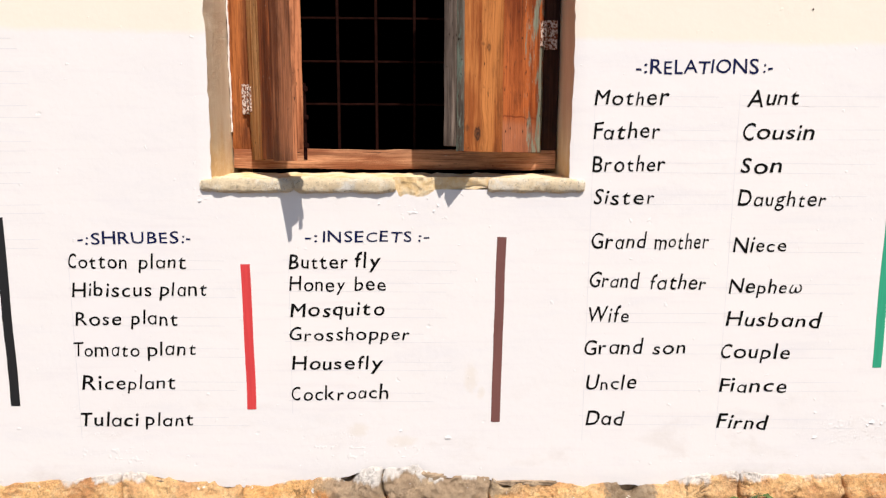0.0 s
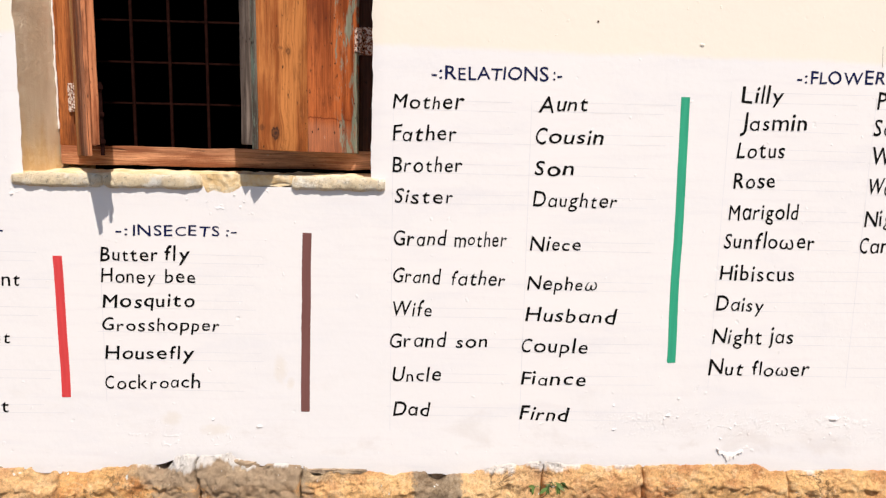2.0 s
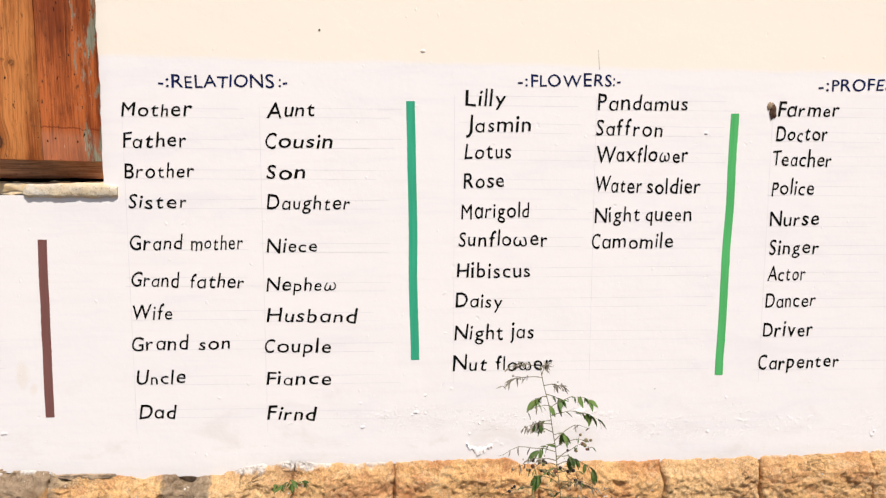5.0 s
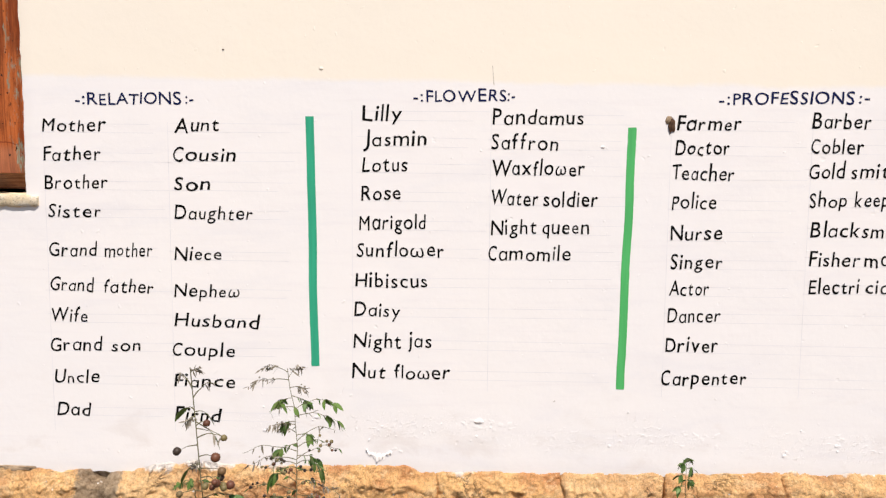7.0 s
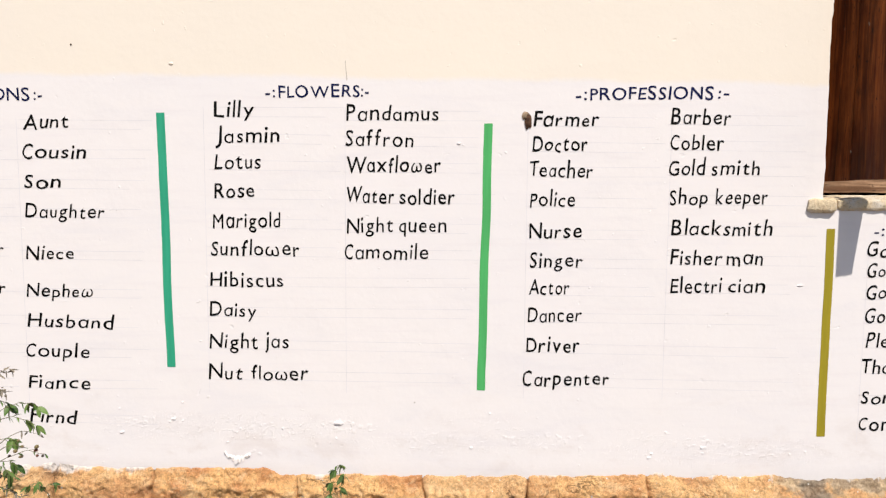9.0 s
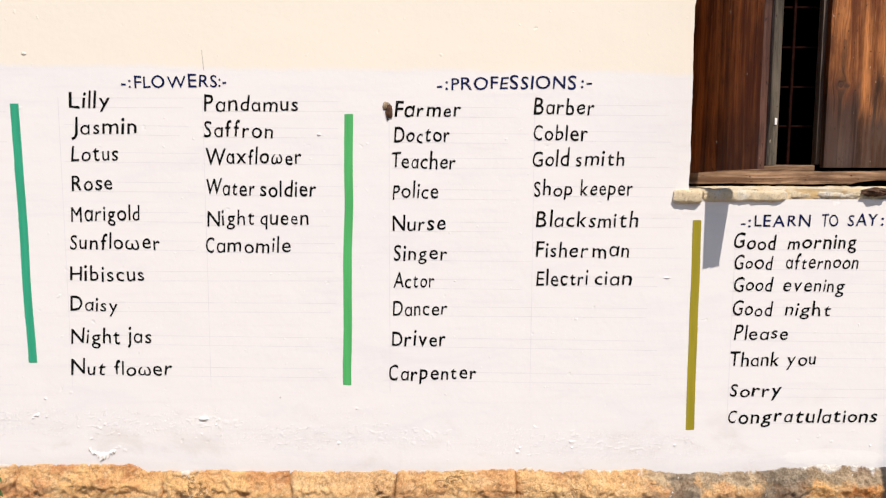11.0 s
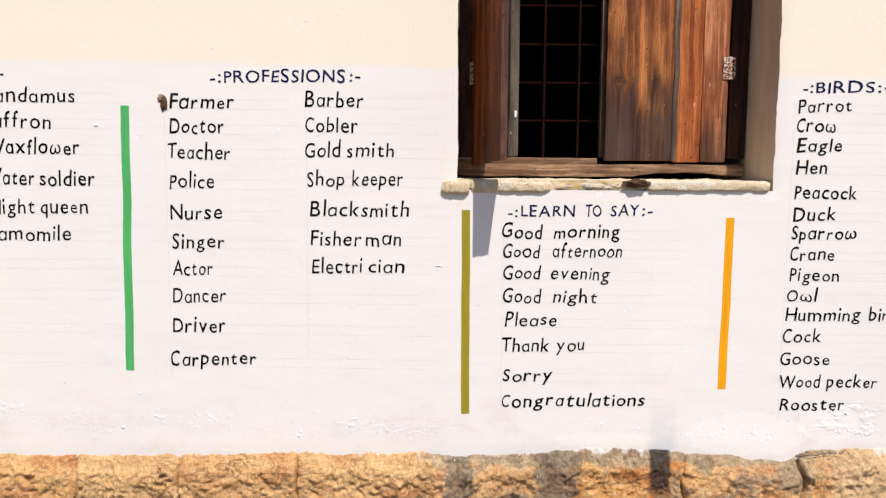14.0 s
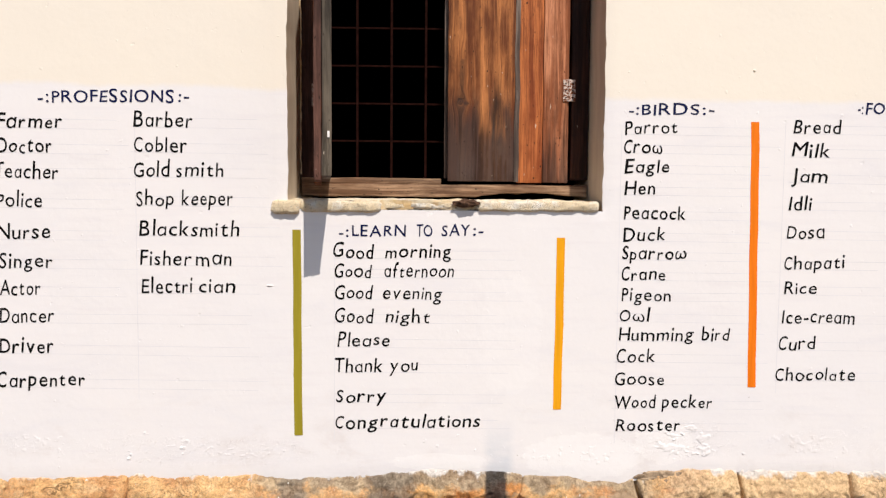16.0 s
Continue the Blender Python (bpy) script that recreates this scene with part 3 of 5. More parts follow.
def build_wall():
    step = 0.02
    stops = sorted({WX0, WX1, *(o[0] for o in OPEN), *(o[1] for o in OPEN)})
    xs = []
    for a, b in zip(stops, stops[1:]):
        k = max(1, round((b - a) / step))
        xs += [a + (b - a) * i / k for i in range(k)]
    xs.append(WX1)
    zstops = [0.60, 1.440, 2.52, 2.60, WTOP]
    zs = []
    for a, b in zip(zstops, zstops[1:]):
        k = max(1, round((b - a) / step))
        zs += [a + (b - a) * i / k for i in range(k)]
    zs.append(WTOP)
    verts, faces, mats = [], [], []
    idx = {}

    def vert(i, j):
        if (i, j) not in idx:
            x, z = xs[i], zs[j]
            y = 0.0
            for x0, x1, z0, z1 in OPEN:
                if z0 - 1e-6 <= z <= z1 + 1e-6:
                    for e, sgn in ((x0, 1), (x1, -1)):
                        if abs(x - e) < 1e-6:
                            x += sgn * (0.0035 * noise.noise((z * 9, e, 0)) + 0.0035 * noise.noise((z * 45, e, 5)))
                            y += 0.003
            if j == 0:
                z = foot_edge(x)
                y += 0.002
            elif j < 4:
                z = foot_edge(x) + (zs[4] - foot_edge(x)) * j / 4
            idx[i, j] = len(verts)
            verts.append((x, y, z))
        return idx[i, j]

    for i in range(len(xs) - 1):
        cx = (xs[i] + xs[i + 1]) / 2
        for j in range(len(zs) - 1):
            cz = (zs[j] + zs[j + 1]) / 2
            if any(x0 < cx < x1 and z0 < cz < z1 for x0, x1, z0, z1 in OPEN):
                continue
            faces.append((vert(i, j), vert(i + 1, j), vert(i + 1, j + 1), vert(i, j + 1)))
            mats.append(0)
    # ragged foot turns back under the plaster
    for i in range(len(xs) - 1):
        a, b = idx[i, 0], idx[i + 1, 0]
        pa, pb = verts[a], verts[b]
        k = len(verts)
        verts += [pa, pb, (pa[0], 0.06, pa[2] + 0.004), (pb[0], 0.06, pb[2] + 0.004)]
        faces.append((k + 1, k, k + 2, k + 3))
        mats.append(0)
    # reveals of the openings
    for x0, x1, z0, z1 in OPEN:
        i0, i1 = xs.index(x0), xs.index(x1)
        j0 = min(range(len(zs)), key=lambda j: abs(zs[j] - z0))
        j1 = min(range(len(zs)), key=lambda j: abs(zs[j] - z1))
        loop = [(i0, j) for j in range(j0, j1)] + [(i, j1) for i in range(i0, i1)] + [(i1, j) for j in range(j1, j0, -1)] + [(i, j0) for i in range(i1, i0, -1)]
        depths = (0.0, 0.005, 0.07, 0.13, 0.20, 0.40)
        rings = []
        for d in depths:
            ring = []
            for key in loop:
                a = verts[idx[key]]
                if d == 0:
                    ring.append(idx[key])
                else:
                    w = noise.noise_vector(Vector((a[0] * 9, d * 20, a[2] * 9))) * 0.003
                    x = xs[key[0]] + w.x if d > 0.05 else a[0]
                    ring.append(len(verts))
                    verts.append((x, d, a[2] + w.z * 0.3))
            rings.append(ring)
        for k, (r0, r1) in enumerate(zip(rings, rings[1:])):
            for q in range(len(loop)):
                p = (q + 1) % len(loop)
                faces.append((r0[p], r0[q], r1[q], r1[p]))
                mats.append(0 if k == 0 else 1 if x0 < 1 else 2)
    # back and ends of the wall
    for a, b in ((WX0, OPEN[0][0]), (OPEN[0][1], OPEN[1][0]), (OPEN[1][1], WX1)):
        k = len(verts)
        verts += [(a, 0.40, 0.6), (b, 0.40, 0.6), (b, 0.40, WTOP), (a, 0.40, WTOP)]
        faces.append((k + 1, k, k + 3, k + 2))
        mats.append(1)
    for x0, x1, z0, z1 in OPEN:
        for lo, hi in ((0.6, z0), (z1, WTOP)):
            k = len(verts)
            verts += [(x0, 0.40, lo), (x1, 0.40, lo), (x1, 0.40, hi), (x0, 0.40, hi)]
            faces.append((k + 1, k, k + 3, k + 2))
            mats.append(1)
    for x in (WX0, WX1):
        k = len(verts)
        verts += [(x, 0, 0.6), (x, 0.4, 0.6), (x, 0.4, WTOP), (x, 0, WTOP)]
        faces.append((k, k + 1, k + 2, k + 3))
        mats.append(0)
    k = len(verts)
    verts += [(WX0, 0, WTOP), (WX1, 0, WTOP), (WX1, 0.4, WTOP), (WX0, 0.4, WTOP)]
    faces.append((k, k + 1, k + 2, k + 3))
    mats.append(0)
    me = bpy.data.meshes.new("wall_front")
    me.from_pydata(verts, [], faces)
    me.materials.append(M_WALL)
    me.materials.append(M_REVEAL)
    me.materials.append(M_BEIGE)
    me.polygons.foreach_set("material_index", mats)
    me.polygons.foreach_set("use_smooth", [True] * len(faces))
    me.update()
    me.set_sharp_from_angle(angle=radians(35))
    ob = new("wall_front", me)
    return tagged(ob, "limewashed plaster wall, cream above a pinkish white band", "wall", kind="structure")


wall = build_wall()


def slab(name, x0, x1, y0, y1, z0, z1, material, label, category):
    ob = part(name, box(bmesh.new(), x0, x1, y0, y1, z0, z1), material)
    return tagged(ob, label, category, kind="structure")


# closed rooms behind the wall, not seen into; near-black colour paints their shade
slab("wall_back", WX0, WX1, 3.6, 3.8, 0.3, WTOP, M_INSIDE, "back wall of the closed room, its shade put into the near-black colour", "wall")
slab("wall_west", WX0, WX0 + 0.2, 0.404, 3.596, 0.3, WTOP, M_INSIDE, "side wall of the closed room, its shade put into the near-black colour", "wall")
slab("wall_east", WX1 - 0.2, WX1, 0.404, 3.596, 0.3, WTOP, M_INSIDE, "side wall of the closed room, its shade put into the near-black colour", "wall")
slab("wall_middle", 2.0, 2.2, 0.404, 3.596, 0.604, WTOP - 0.004, M_INSIDE, "unseen partition between two closed rooms, shade put into the near-black colour", "wall")
slab("floor", WX0 + 0.2, WX1 - 0.2, 0.404, 3.596, 0.45, 0.60, M_INSIDE, "floor of the closed room, its shade put into the near-black colour", "floor")
slab("roof", WX0 - 0.05, WX1 + 0.05, -0.02, 3.85, WTOP + 0.154, WTOP + 0.26, M_CEMENT, "weathered cement roof slab", "roof")
slab("ceiling", WX0, WX1, 0.0, 3.8, WTOP + 0.004, WTOP + 0.15, M_INSIDE, "ceiling slab of the room, its shade put into the near-black colour", "ceiling")
me = bpy.data.meshes.new("ground")
n = 60
gx = [(-1 if i < 0 else 1) * (abs(i) / n) ** 3 * 900 for i in range(-n, n + 1)]
gv = [(x + 2, y - 1, 0.03 * noise.noise((x * 0.9, y * 0.9, 0)) if abs(x) < 40 and abs(y) < 40 else 0) for y in gx for x in gx]
gw = 2 * n + 1
me.from_pydata(gv, [], [(j * gw + i, j * gw + i + 1, (j + 1) * gw + i + 1, (j + 1) * gw + i) for j in range(gw - 1) for i in range(gw - 1)])
tagged(smooth(link_mesh("ground", me, M_SOIL)), "dry bare brown soil in front of the wall", "ground", kind="structure")


# ---- windows ----
def window(name, opening, bars_x, bars_z, deep, left_mat, label):
    x0, x1, z0, z1 = opening
    z0 = 1.478
    win = tagged(empty(name, ((x0 + x1) / 2, 0.2, z0)), label, "window", kind="structure")
    cx, cy, cz = (x0 + x1) / 2, 0.2, z0

    def beam(part_name, a, b, c, d, e, f, mat, bevel=0.005):
        ob = part(part_name, box(bmesh.new(), a - cx, b - cx, c - cy, d - cy, e - cz, f - cz, bevel, 14, 0.004), mat, win)
        return smooth(ob)

    beam("frame_jamb", x0 + 0.003, x0 + (0.078 if x0 < 1 else 0.086), 0.188, 0.285, z0 + 0.072, z1 - 0.06, left_mat)
    # right jamb lies in shade, painted in by the darker wood colour
    beam("frame_jamb", x1 - 0.064, x1 - 0.003, 0.188, 0.285, z0 + 0.072, z1 - 0.06, M_JAMB_SHADE)
    beam("frame_head", x0 + 0.003, x1 - 0.003, 0.186, 0.287, z1 - 0.06, z1 - 0.002, M_RAIL)
    rail = bmesh.new()
    if x0 < 1:
        box(rail, x0 + 0.006 - cx, x1 - 0.006 - cx, -0.016, 0.087, 0.014, 0.073, 0.005, 30, 0.004)
    else:
        # rebated under the closed leaf
        box(rail, x0 + 0.006 - cx, x1 - 0.006 - cx, -0.016, 0.087, 0.010, 0.053, 0.004, 40, 0.003)
        box(rail, x0 + 0.006 - cx, 3.978 - cx, -0.014, 0.087, 0.0505, 0.073, 0.004, 20, 0.002)
        # its lower edge is split away towards the end
        for v in rail.verts:
            x = v.co.x + cx
            if v.co.z < 0.03 and 4.10 < x < 4.46:
                v.co.z += 0.024 * max(0.0, math.sin((x - 4.10) / 0.36 * math.pi)) ** 0.6 * (0.7 + 0.5 * noise.noise((x * 14, 0, 0)))
    smooth(part("frame_sill_rail", rail, M_RAIL if x0 < 1 else M_RAIL_GREY, win))
    for x in bars_x:
        part("grille_bar", box(bmesh.new(), x - cx - 0.0042, x - cx + 0.0042, 0.050 + deep, 0.058 + deep, z0 + 0.073 - cz, z1 - 0.06 - cz, 0.0015), M_IRON, win)
    for z in bars_z:
        part("grille_bar", box(bmesh.new(), x0 + 0.054 - cx, x1 - 0.054 - cx, 0.058 + deep, 0.064 + deep, z - cz - 0.003, z - cz + 0.003, 0.001), M_IRON, win)
    return win


w1 = window("window_1", OPEN[0], [-0.336 + 0.1186 * i for i in range(8)], [1.693 + 0.1298 * i for i in range(7)], 0.036, M_FRAME, "barred window in a worn wooden frame")
# maroon left jamb instead of M_FRAME: its shade is put into the colour
w2 = window("window_2", OPEN[1], [3.565 + 0.1193 * i for i in range(8)], [1.683 + 0.130 * i for i in range(7)], 0.0, M_WOOD_MAROON, "barred window in a weathered wooden frame, jamb shade painted in dark colour")


def plaster_bead(win, x, side, z0, z1):
    """Ragged plaster squeezed out between the reveal and the jamb."""
    o = win.matrix_basis.translation
    k = 90
    pts = [(x + side * 0.002 * noise.noise((i * 0.3, x, 0)) - o.x, 0.184 - o.y, z0 + (z1 - z0) * i / k - o.z) for i in range(k + 1)]
    rad = [0.0026 * (1 + 0.7 * noise.noise((i * 0.9, x, 4))) for i in range(k + 1)]
    smooth(part("plaster_bead", tube(bmesh.new(), pts, rad, 8, 0.0012), M_OCHRE if x > 1 else M_FLAKE, win, "ragged plaster line beside the jamb"))


plaster_bead(w1, -0.402, 1, 1.60, 2.45)
plaster_bead(w2, 3.502, 1, 1.56, 2.53)
plate = bmesh.new()
box(plate, -0.369 + 0.407 - 0.49, -0.342 + 0.407 - 0.49, -0.0185, -0.0145, 1.652 - 1.478, 1.738 - 1.478, 0.001)
part("hinge_plate", plate, M_HINGE, w1, "rusty iron hinge plate with flaking paint")
plate = bmesh.new()
box(plate, 0.512 + 0.407 - 0.49, 0.562 + 0.407 - 0.49, -0.0185, -0.0145, 1.844 - 1.478, 1.927 - 1.478, 0.001)
part("hinge_plate", plate, M_HINGE, w1, "rusty iron hinge plate with flaking paint")


def sill(win, x0, x1, pieces, bare):
    """The sloping mortar bed under the frame, and the broken rounded nosing in front of it."""
    o = win.matrix_basis.translation
    verts, faces = [], []
    nx, ny = 60, 12
    for j in range(ny + 1):
        for i in range(nx + 1):
            x = x0 + (x1 - x0) * i / nx
            t = j / ny
            y = -0.014 + 0.21 * t
            z = 1.468 + 0.012 * t + 0.006 * noise.noise((x * 16, y * 16, 1)) + 0.004 * noise.noise((x * 50, y * 50, 1))
            if j == 0:
                z -= 0.026
                y = 0.003
            verts.append((x - o.x, y - o.y, z - o.z))
    for j in range(ny):
        for i in range(nx):
            a = j * (nx + 1) + i
            faces.append((a, a + 1, a + nx + 2, a + nx + 1))
    me = bpy.data.meshes.new("sill_bed")
    me.from_pydata(verts, [], faces)
    smooth(link_mesh("sill_bed", me, M_OCHRE if x0 < 1 else M_SILL, win, "crumbling mortar bed under the frame"))
    for a, b, r, zc in ((a, b, r * 1.10, zc - 0.005) for a, b, r, zc in pieces):
        k = max(6, int((b - a) / 0.004))
        pts, rad = [], []
        for i in range(k + 1):
            t = i / k
            x = a + (b - a) * t
            end = min(t, 1 - t) * (b - a)
            pts.append((x - o.x, 0.007 - o.y + 0.002 * noise.noise((x * 20, 0, 0)), zc - o.z + 0.0018 * noise.noise((x * 9, 7, 0))))
            rad.append(0.84 * r * (0.72 + 0.28 * min(1, end / 0.012)) * (1 + 0.05 * noise.noise((x * 25, 3, 0)) + 0.05 * noise.noise((x * 90, 3, 0))))
        smooth(part("sill_nosing", tube(bmesh.new(), pts, rad, 28, 0.0036, 0.62), M_SILL, win, "whitewashed rounded sill edge, chipped"), 60)
    for a, b, zc, depth in bare:
        verts, faces = [], []
        nx, nz = 24, 10
        for j in range(nz + 1):
            for i in range(nx + 1):
                u, v = i / nx, j / nz
                x = a + (b - a) * u
                z = zc + 0.034 - depth * v * (0.8 + 0.25 * noise.noise((x * 17, 1, 2)) + 0.12 * noise.noise((x * 60, 1, 2)))
                rim = min(1, 4 * min(u, 1 - u, 1 - v + 0.1))
                y = 0.001 - 0.011 * rim * (0.55 + 0.45 * noise.noise((x * 70, z * 70, 0))) * (1 - 0.75 * v)
                verts.append((x - o.x, y - o.y, z - o.z))
        for j in range(nz):
            for i in range(nx):
                q = j * (nx + 1) + i
                faces.append((q, q + nx + 1, q + nx + 2, q + 1))
        me = bpy.data.meshes.new("broken_sill_mortar")
        me.from_pydata(verts, [], faces)
        smooth(link_mesh("broken_sill_mortar", me, M_OCHRE, win, "broken rough mortar where the sill edge has fallen"))


sill(w1, -0.42, 0.60, [(-0.437, -0.187, 0.021, 1.454), (-0.184, 0.092, 0.022, 1.455), (0.348, 0.612, 0.022, 1.457)], [(0.085, 0.215, 1.440, 0.065), (0.205, 0.35, 1.440, 0.03)])
sill(w2, 3.46, 4.47, [(3.450, 3.535, 0.025, 1.452), (3.541, 3.788, 0.019, 1.454), (3.800, 4.015, 0.011, 1.460), (4.09, 4.468, 0.018, 1.459)], [(3.785, 4.02, 1.437, 0.035)])
# solid lump for the sill hollow: the shade inside is its dark colour
hollow = bmesh.new()
bmesh.ops.create_icosphere(hollow, subdivisions=3, radius=1.0)
for v in hollow.verts:
    v.co = Vector((v.co.x * 0.042, v.co.y * 0.019, v.co.z * 0.0125)) * (1 + 0.5 * noise.noise(v.co * 2.2)) + Vector((4.055 - w2.location.x, -0.004 - 0.2, 1.462 - w2.location.z))
smooth(part("sill_hollow", hollow, M_HOLE, w2, "dark lump painted as the shaded hollow in the broken sill edge"))


# ---- shutters ----
def hinge(parent, x, z, back):
    plate = bmesh.new()
    box(plate, x - 0.021, x - 0.001, back - 0.031, back - 0.026, z - 0.036, z + 0.036, 0.001)
    box(plate, x + 0.001, x + 0.021, back - 0.031, back - 0.026, z - 0.036, z + 0.036, 0.001)
    h = part("hinge", plate, M_HINGE, parent, "rusty iron butt hinge with flaking paint")
    part("hinge_pin", tube(bmesh.new(), [(x, back - 0.031, z - 0.037), (x, back - 0.031, z), (x, back - 0.031, z + 0.037)], [0.0045] * 3, 8), M_HINGE, h)
    for dx in (-0.012, 0.012):
        for dz in (-0.024, 0.0, 0.024):
            part("screw", tube(bmesh.new(), [(x + dx, back - 0.0305, z + dz), (x + dx, back - 0.033, z + dz)], [0.003, 0.0022], 8), M_IRON, h)


def shutter(label, hx, side, angle, bottom, top, planks, backs, hinge_z, front_t, back_t, face=-0.027):
    """A leaf of upright boards on a second layer of boards. side +1: it reaches to +x from its hinge; angle: how far it stands open."""
    leaf = tagged(empty("window_shutter", (hx, 0.186, bottom), -side * angle), label, "shutter", "window shutters")
    height = top - bottom
    at = 0.003
    for k, (w, mat) in enumerate(planks):
        a, b = sorted((side * at, side * (at + w - 0.002)))
        bm = box(bmesh.new(), a, b, face, face + front_t, 0.004 * noise.noise((k * 3.1, hx, 0)), height, 0.002, 22, 0.0022)
        smooth(part("plank", bm, mat, leaf))
        at += w
    for k, (a0, b0, mat, lift) in enumerate(backs):
        a, b = sorted((side * a0, side * b0))
        smooth(part("back_board", box(bmesh.new(), a, b, face + 0.001 + front_t, face + 0.001 + front_t + back_t, lift, height - 0.01, 0.002, 22, 0.0020), mat, leaf))
    for z in hinge_z:
        hinge(leaf, side * 0.002, z - bottom, face + 0.027)
    return leaf


s1 = shutter("rose-brown weathered board shutter, standing half open on rusty hinges", -0.322, 1, 58, 1.519, 2.455,
             ((0.105, M_WOOD_OCHRE), (0.095, M_WOOD_BRICK), (0.16, M_WOOD_ROSE)), [(0.01, 0.20, M_WOOD_BROWN, 0.02), (0.203, 0.357, M_WOOD_ROSE, 0.027)], (1.693, 2.25), 0.011, 0.018)
bolt = bmesh.new()
tube(bolt, [(0.352, 0.008, 0.0), (0.352, 0.008, 0.10), (0.352, 0.008, 0.19)], [0.005, 0.005, 0.005], 8)
bolt_ob = part("tower_bolt", bolt, M_IRON, s1, "rusty iron tower bolt")
for z in (0.03, 0.10, 0.17):
    part("bolt_keeper", box(bmesh.new(), 0.342, 0.362, 0.003, 0.015, z, z + 0.012, 0.002), M_IRON, bolt_ob)
s2 = shutter("orange weathered board shutter with green paint scraps, standing half open", 0.509, -1, 46.5, 1.543, 2.455,
             ((0.195, M_WOOD_RUST), (0.163, M_WOOD_ORANGE)), [(0.01, 0.20, M_WOOD_GREY, 0.016), (0.203, 0.378, M_WOOD_GREY, 0.014)], (1.885, 2.35), 0.024, 0.030, -0.019)
smooth(part("edge_strip", box(bmesh.new(), -0.3645, -0.3595, -0.0185, 0.004, 0.0, 0.905, 0.001, 20, 0.0015), M_WOOD_GREEN, s2, "green-painted edge of the leaf"))
s3 = shutter("dark red-brown board shutter, standing wide open against the light", 3.588, 1, 80, 1.523, 2.53,
             ((0.17, M_WOOD_BROWN), (0.188, M_WOOD_BROWN)), [(0.01, 0.20, M_WOOD_DARK, 0.01), (0.203, 0.367, M_WOOD_GREY, 0.010)], (1.825, 2.35), 0.022, 0.027, -0.040)
smooth(part("edge_strip", box(bmesh.new(), 0.3575, 0.3605, -0.0395, -0.0185, 0.0, 1.0, 0.001, 24, 0.0015), M_WOOD_MAROON, s3, "maroon-grey weathered edge of the leaf"))
smooth(part("edge_strip", box(bmesh.new(), 0.3665, 0.3695, -0.0165, 0.0095, 0.011, 0.995, 0.001, 24, 0.0015), M_WOOD_LICHEN, s3, "greenish grey weathered edge of the leaf"))
s4 = shutter("dark brown board shutter with greyed foot, closed", 4.412, -1, 0.6, 1.541, 2.53,
             ((0.088, M_WOOD_PINK), (0.088, M_WOOD_TAWNY), (0.236, M_WOOD_DARK)), [(0.01, 0.22, M_WOOD_DARK, 0.01), (0.223, 0.425, M_WOOD_GREY, 0.012)], (1.850, 2.40), 0.025, 0.025, -0.006)
part("split_strip", box(bmesh.new(), -0.187, -0.171, -0.009, -0.002, 0.0, 0.72, 0.001, 24, 0.0035), M_WOOD_GREY, s4, "greyed split along the board joint")
# one small block added to stand for a few white flecks
part("paper_tab", box(bmesh.new(), 0.3695, 0.372, -0.002, 0.0045, 0.118, 0.136, 0.001), M_FLAKE, s3, "small white block standing for flecks on the leaf edge")

# ---- painted stripes ----
STRIPES = [
    ("black", (0.018, 0.018, 0.02), -0.990, 1.361, -0.991, 0.822), ("red", (0.60, 0.055, 0.058), -0.325, 1.232, -0.323, 0.809),
    ("brown", (0.17, 0.072, 0.065), 0.387, 1.309, 0.378, 0.768), ("teal green", (0.034, 0.32, 0.19), 1.476, 1.720, 1.484, 0.928),
    ("light green", (0.075, 0.38, 0.12), 2.477, 1.690, 2.463, 0.862), ("olive", (0.30, 0.245, 0.022), 3.526, 1.376, 3.528, 0.724),
    ("amber", (0.76, 0.33, 0.008), 4.353, 1.357, 4.350, 0.808), ("orange", (0.78, 0.175, 0.007), 4.959, 1.724, 4.975, 0.881),
]


def stripe(colour_name, colour, xa, za, xb, zb):
    verts, faces = [], []
    half, long = 0.0127, za - zb
    ts = [d / long for d in (0, 0.001, 0.0025, 0.005)] + [i / 60 for i in range(1, 60)] + [1 - d / long for d in (0.005, 0.0025, 0.001, 0)]
    k = len(ts) - 1
    for i, t in enumerate(ts):
        x, z = xa + (xb - xa) * t, za + (zb - za) * t
        blunt = 0.005 - min(0.005, t * long, (1 - t) * long)
        mid = 0.0028 * noise.noise((z * 6, xa * 3, 0))
        for s, key in ((-1, 1.0), (1, 9.0)):
            edge = half + 0.0010 * noise.noise((z * 22, xa, key)) + 0.0008 * noise.noise((z * 90, xa, key)) - 0.0045 * (blunt / 0.005) ** 2
            verts.append((x + mid + s * edge, -0.0008, z + (0.0015 * noise.noise((s, xa, i)) if i in (0, k) else 0)))
        for s in (-1, 1):
            verts.append((x + mid + s * (half + 0.0004), 0.0, z))
    for i in range(k):
        a = i * 4
        faces += [(a + 4, a + 5, a + 1, a), (a + 6, a + 4, a, a + 2), (a + 1, a + 5, a + 7, a + 3)]
    me = bpy.data.meshes.new("painted_stripe")
    me.from_pydata(verts, [], faces)
    ob = link_mesh("painted_stripe", me, paint(colour_name.replace(" ", "_") + "_stripe_paint", colour, 0.08))
    tagged(ob, colour_name + " upright painted stripe dividing the word lists", "painted stripe", "painted stripes")


for row in STRIPES:
    stripe(*row)

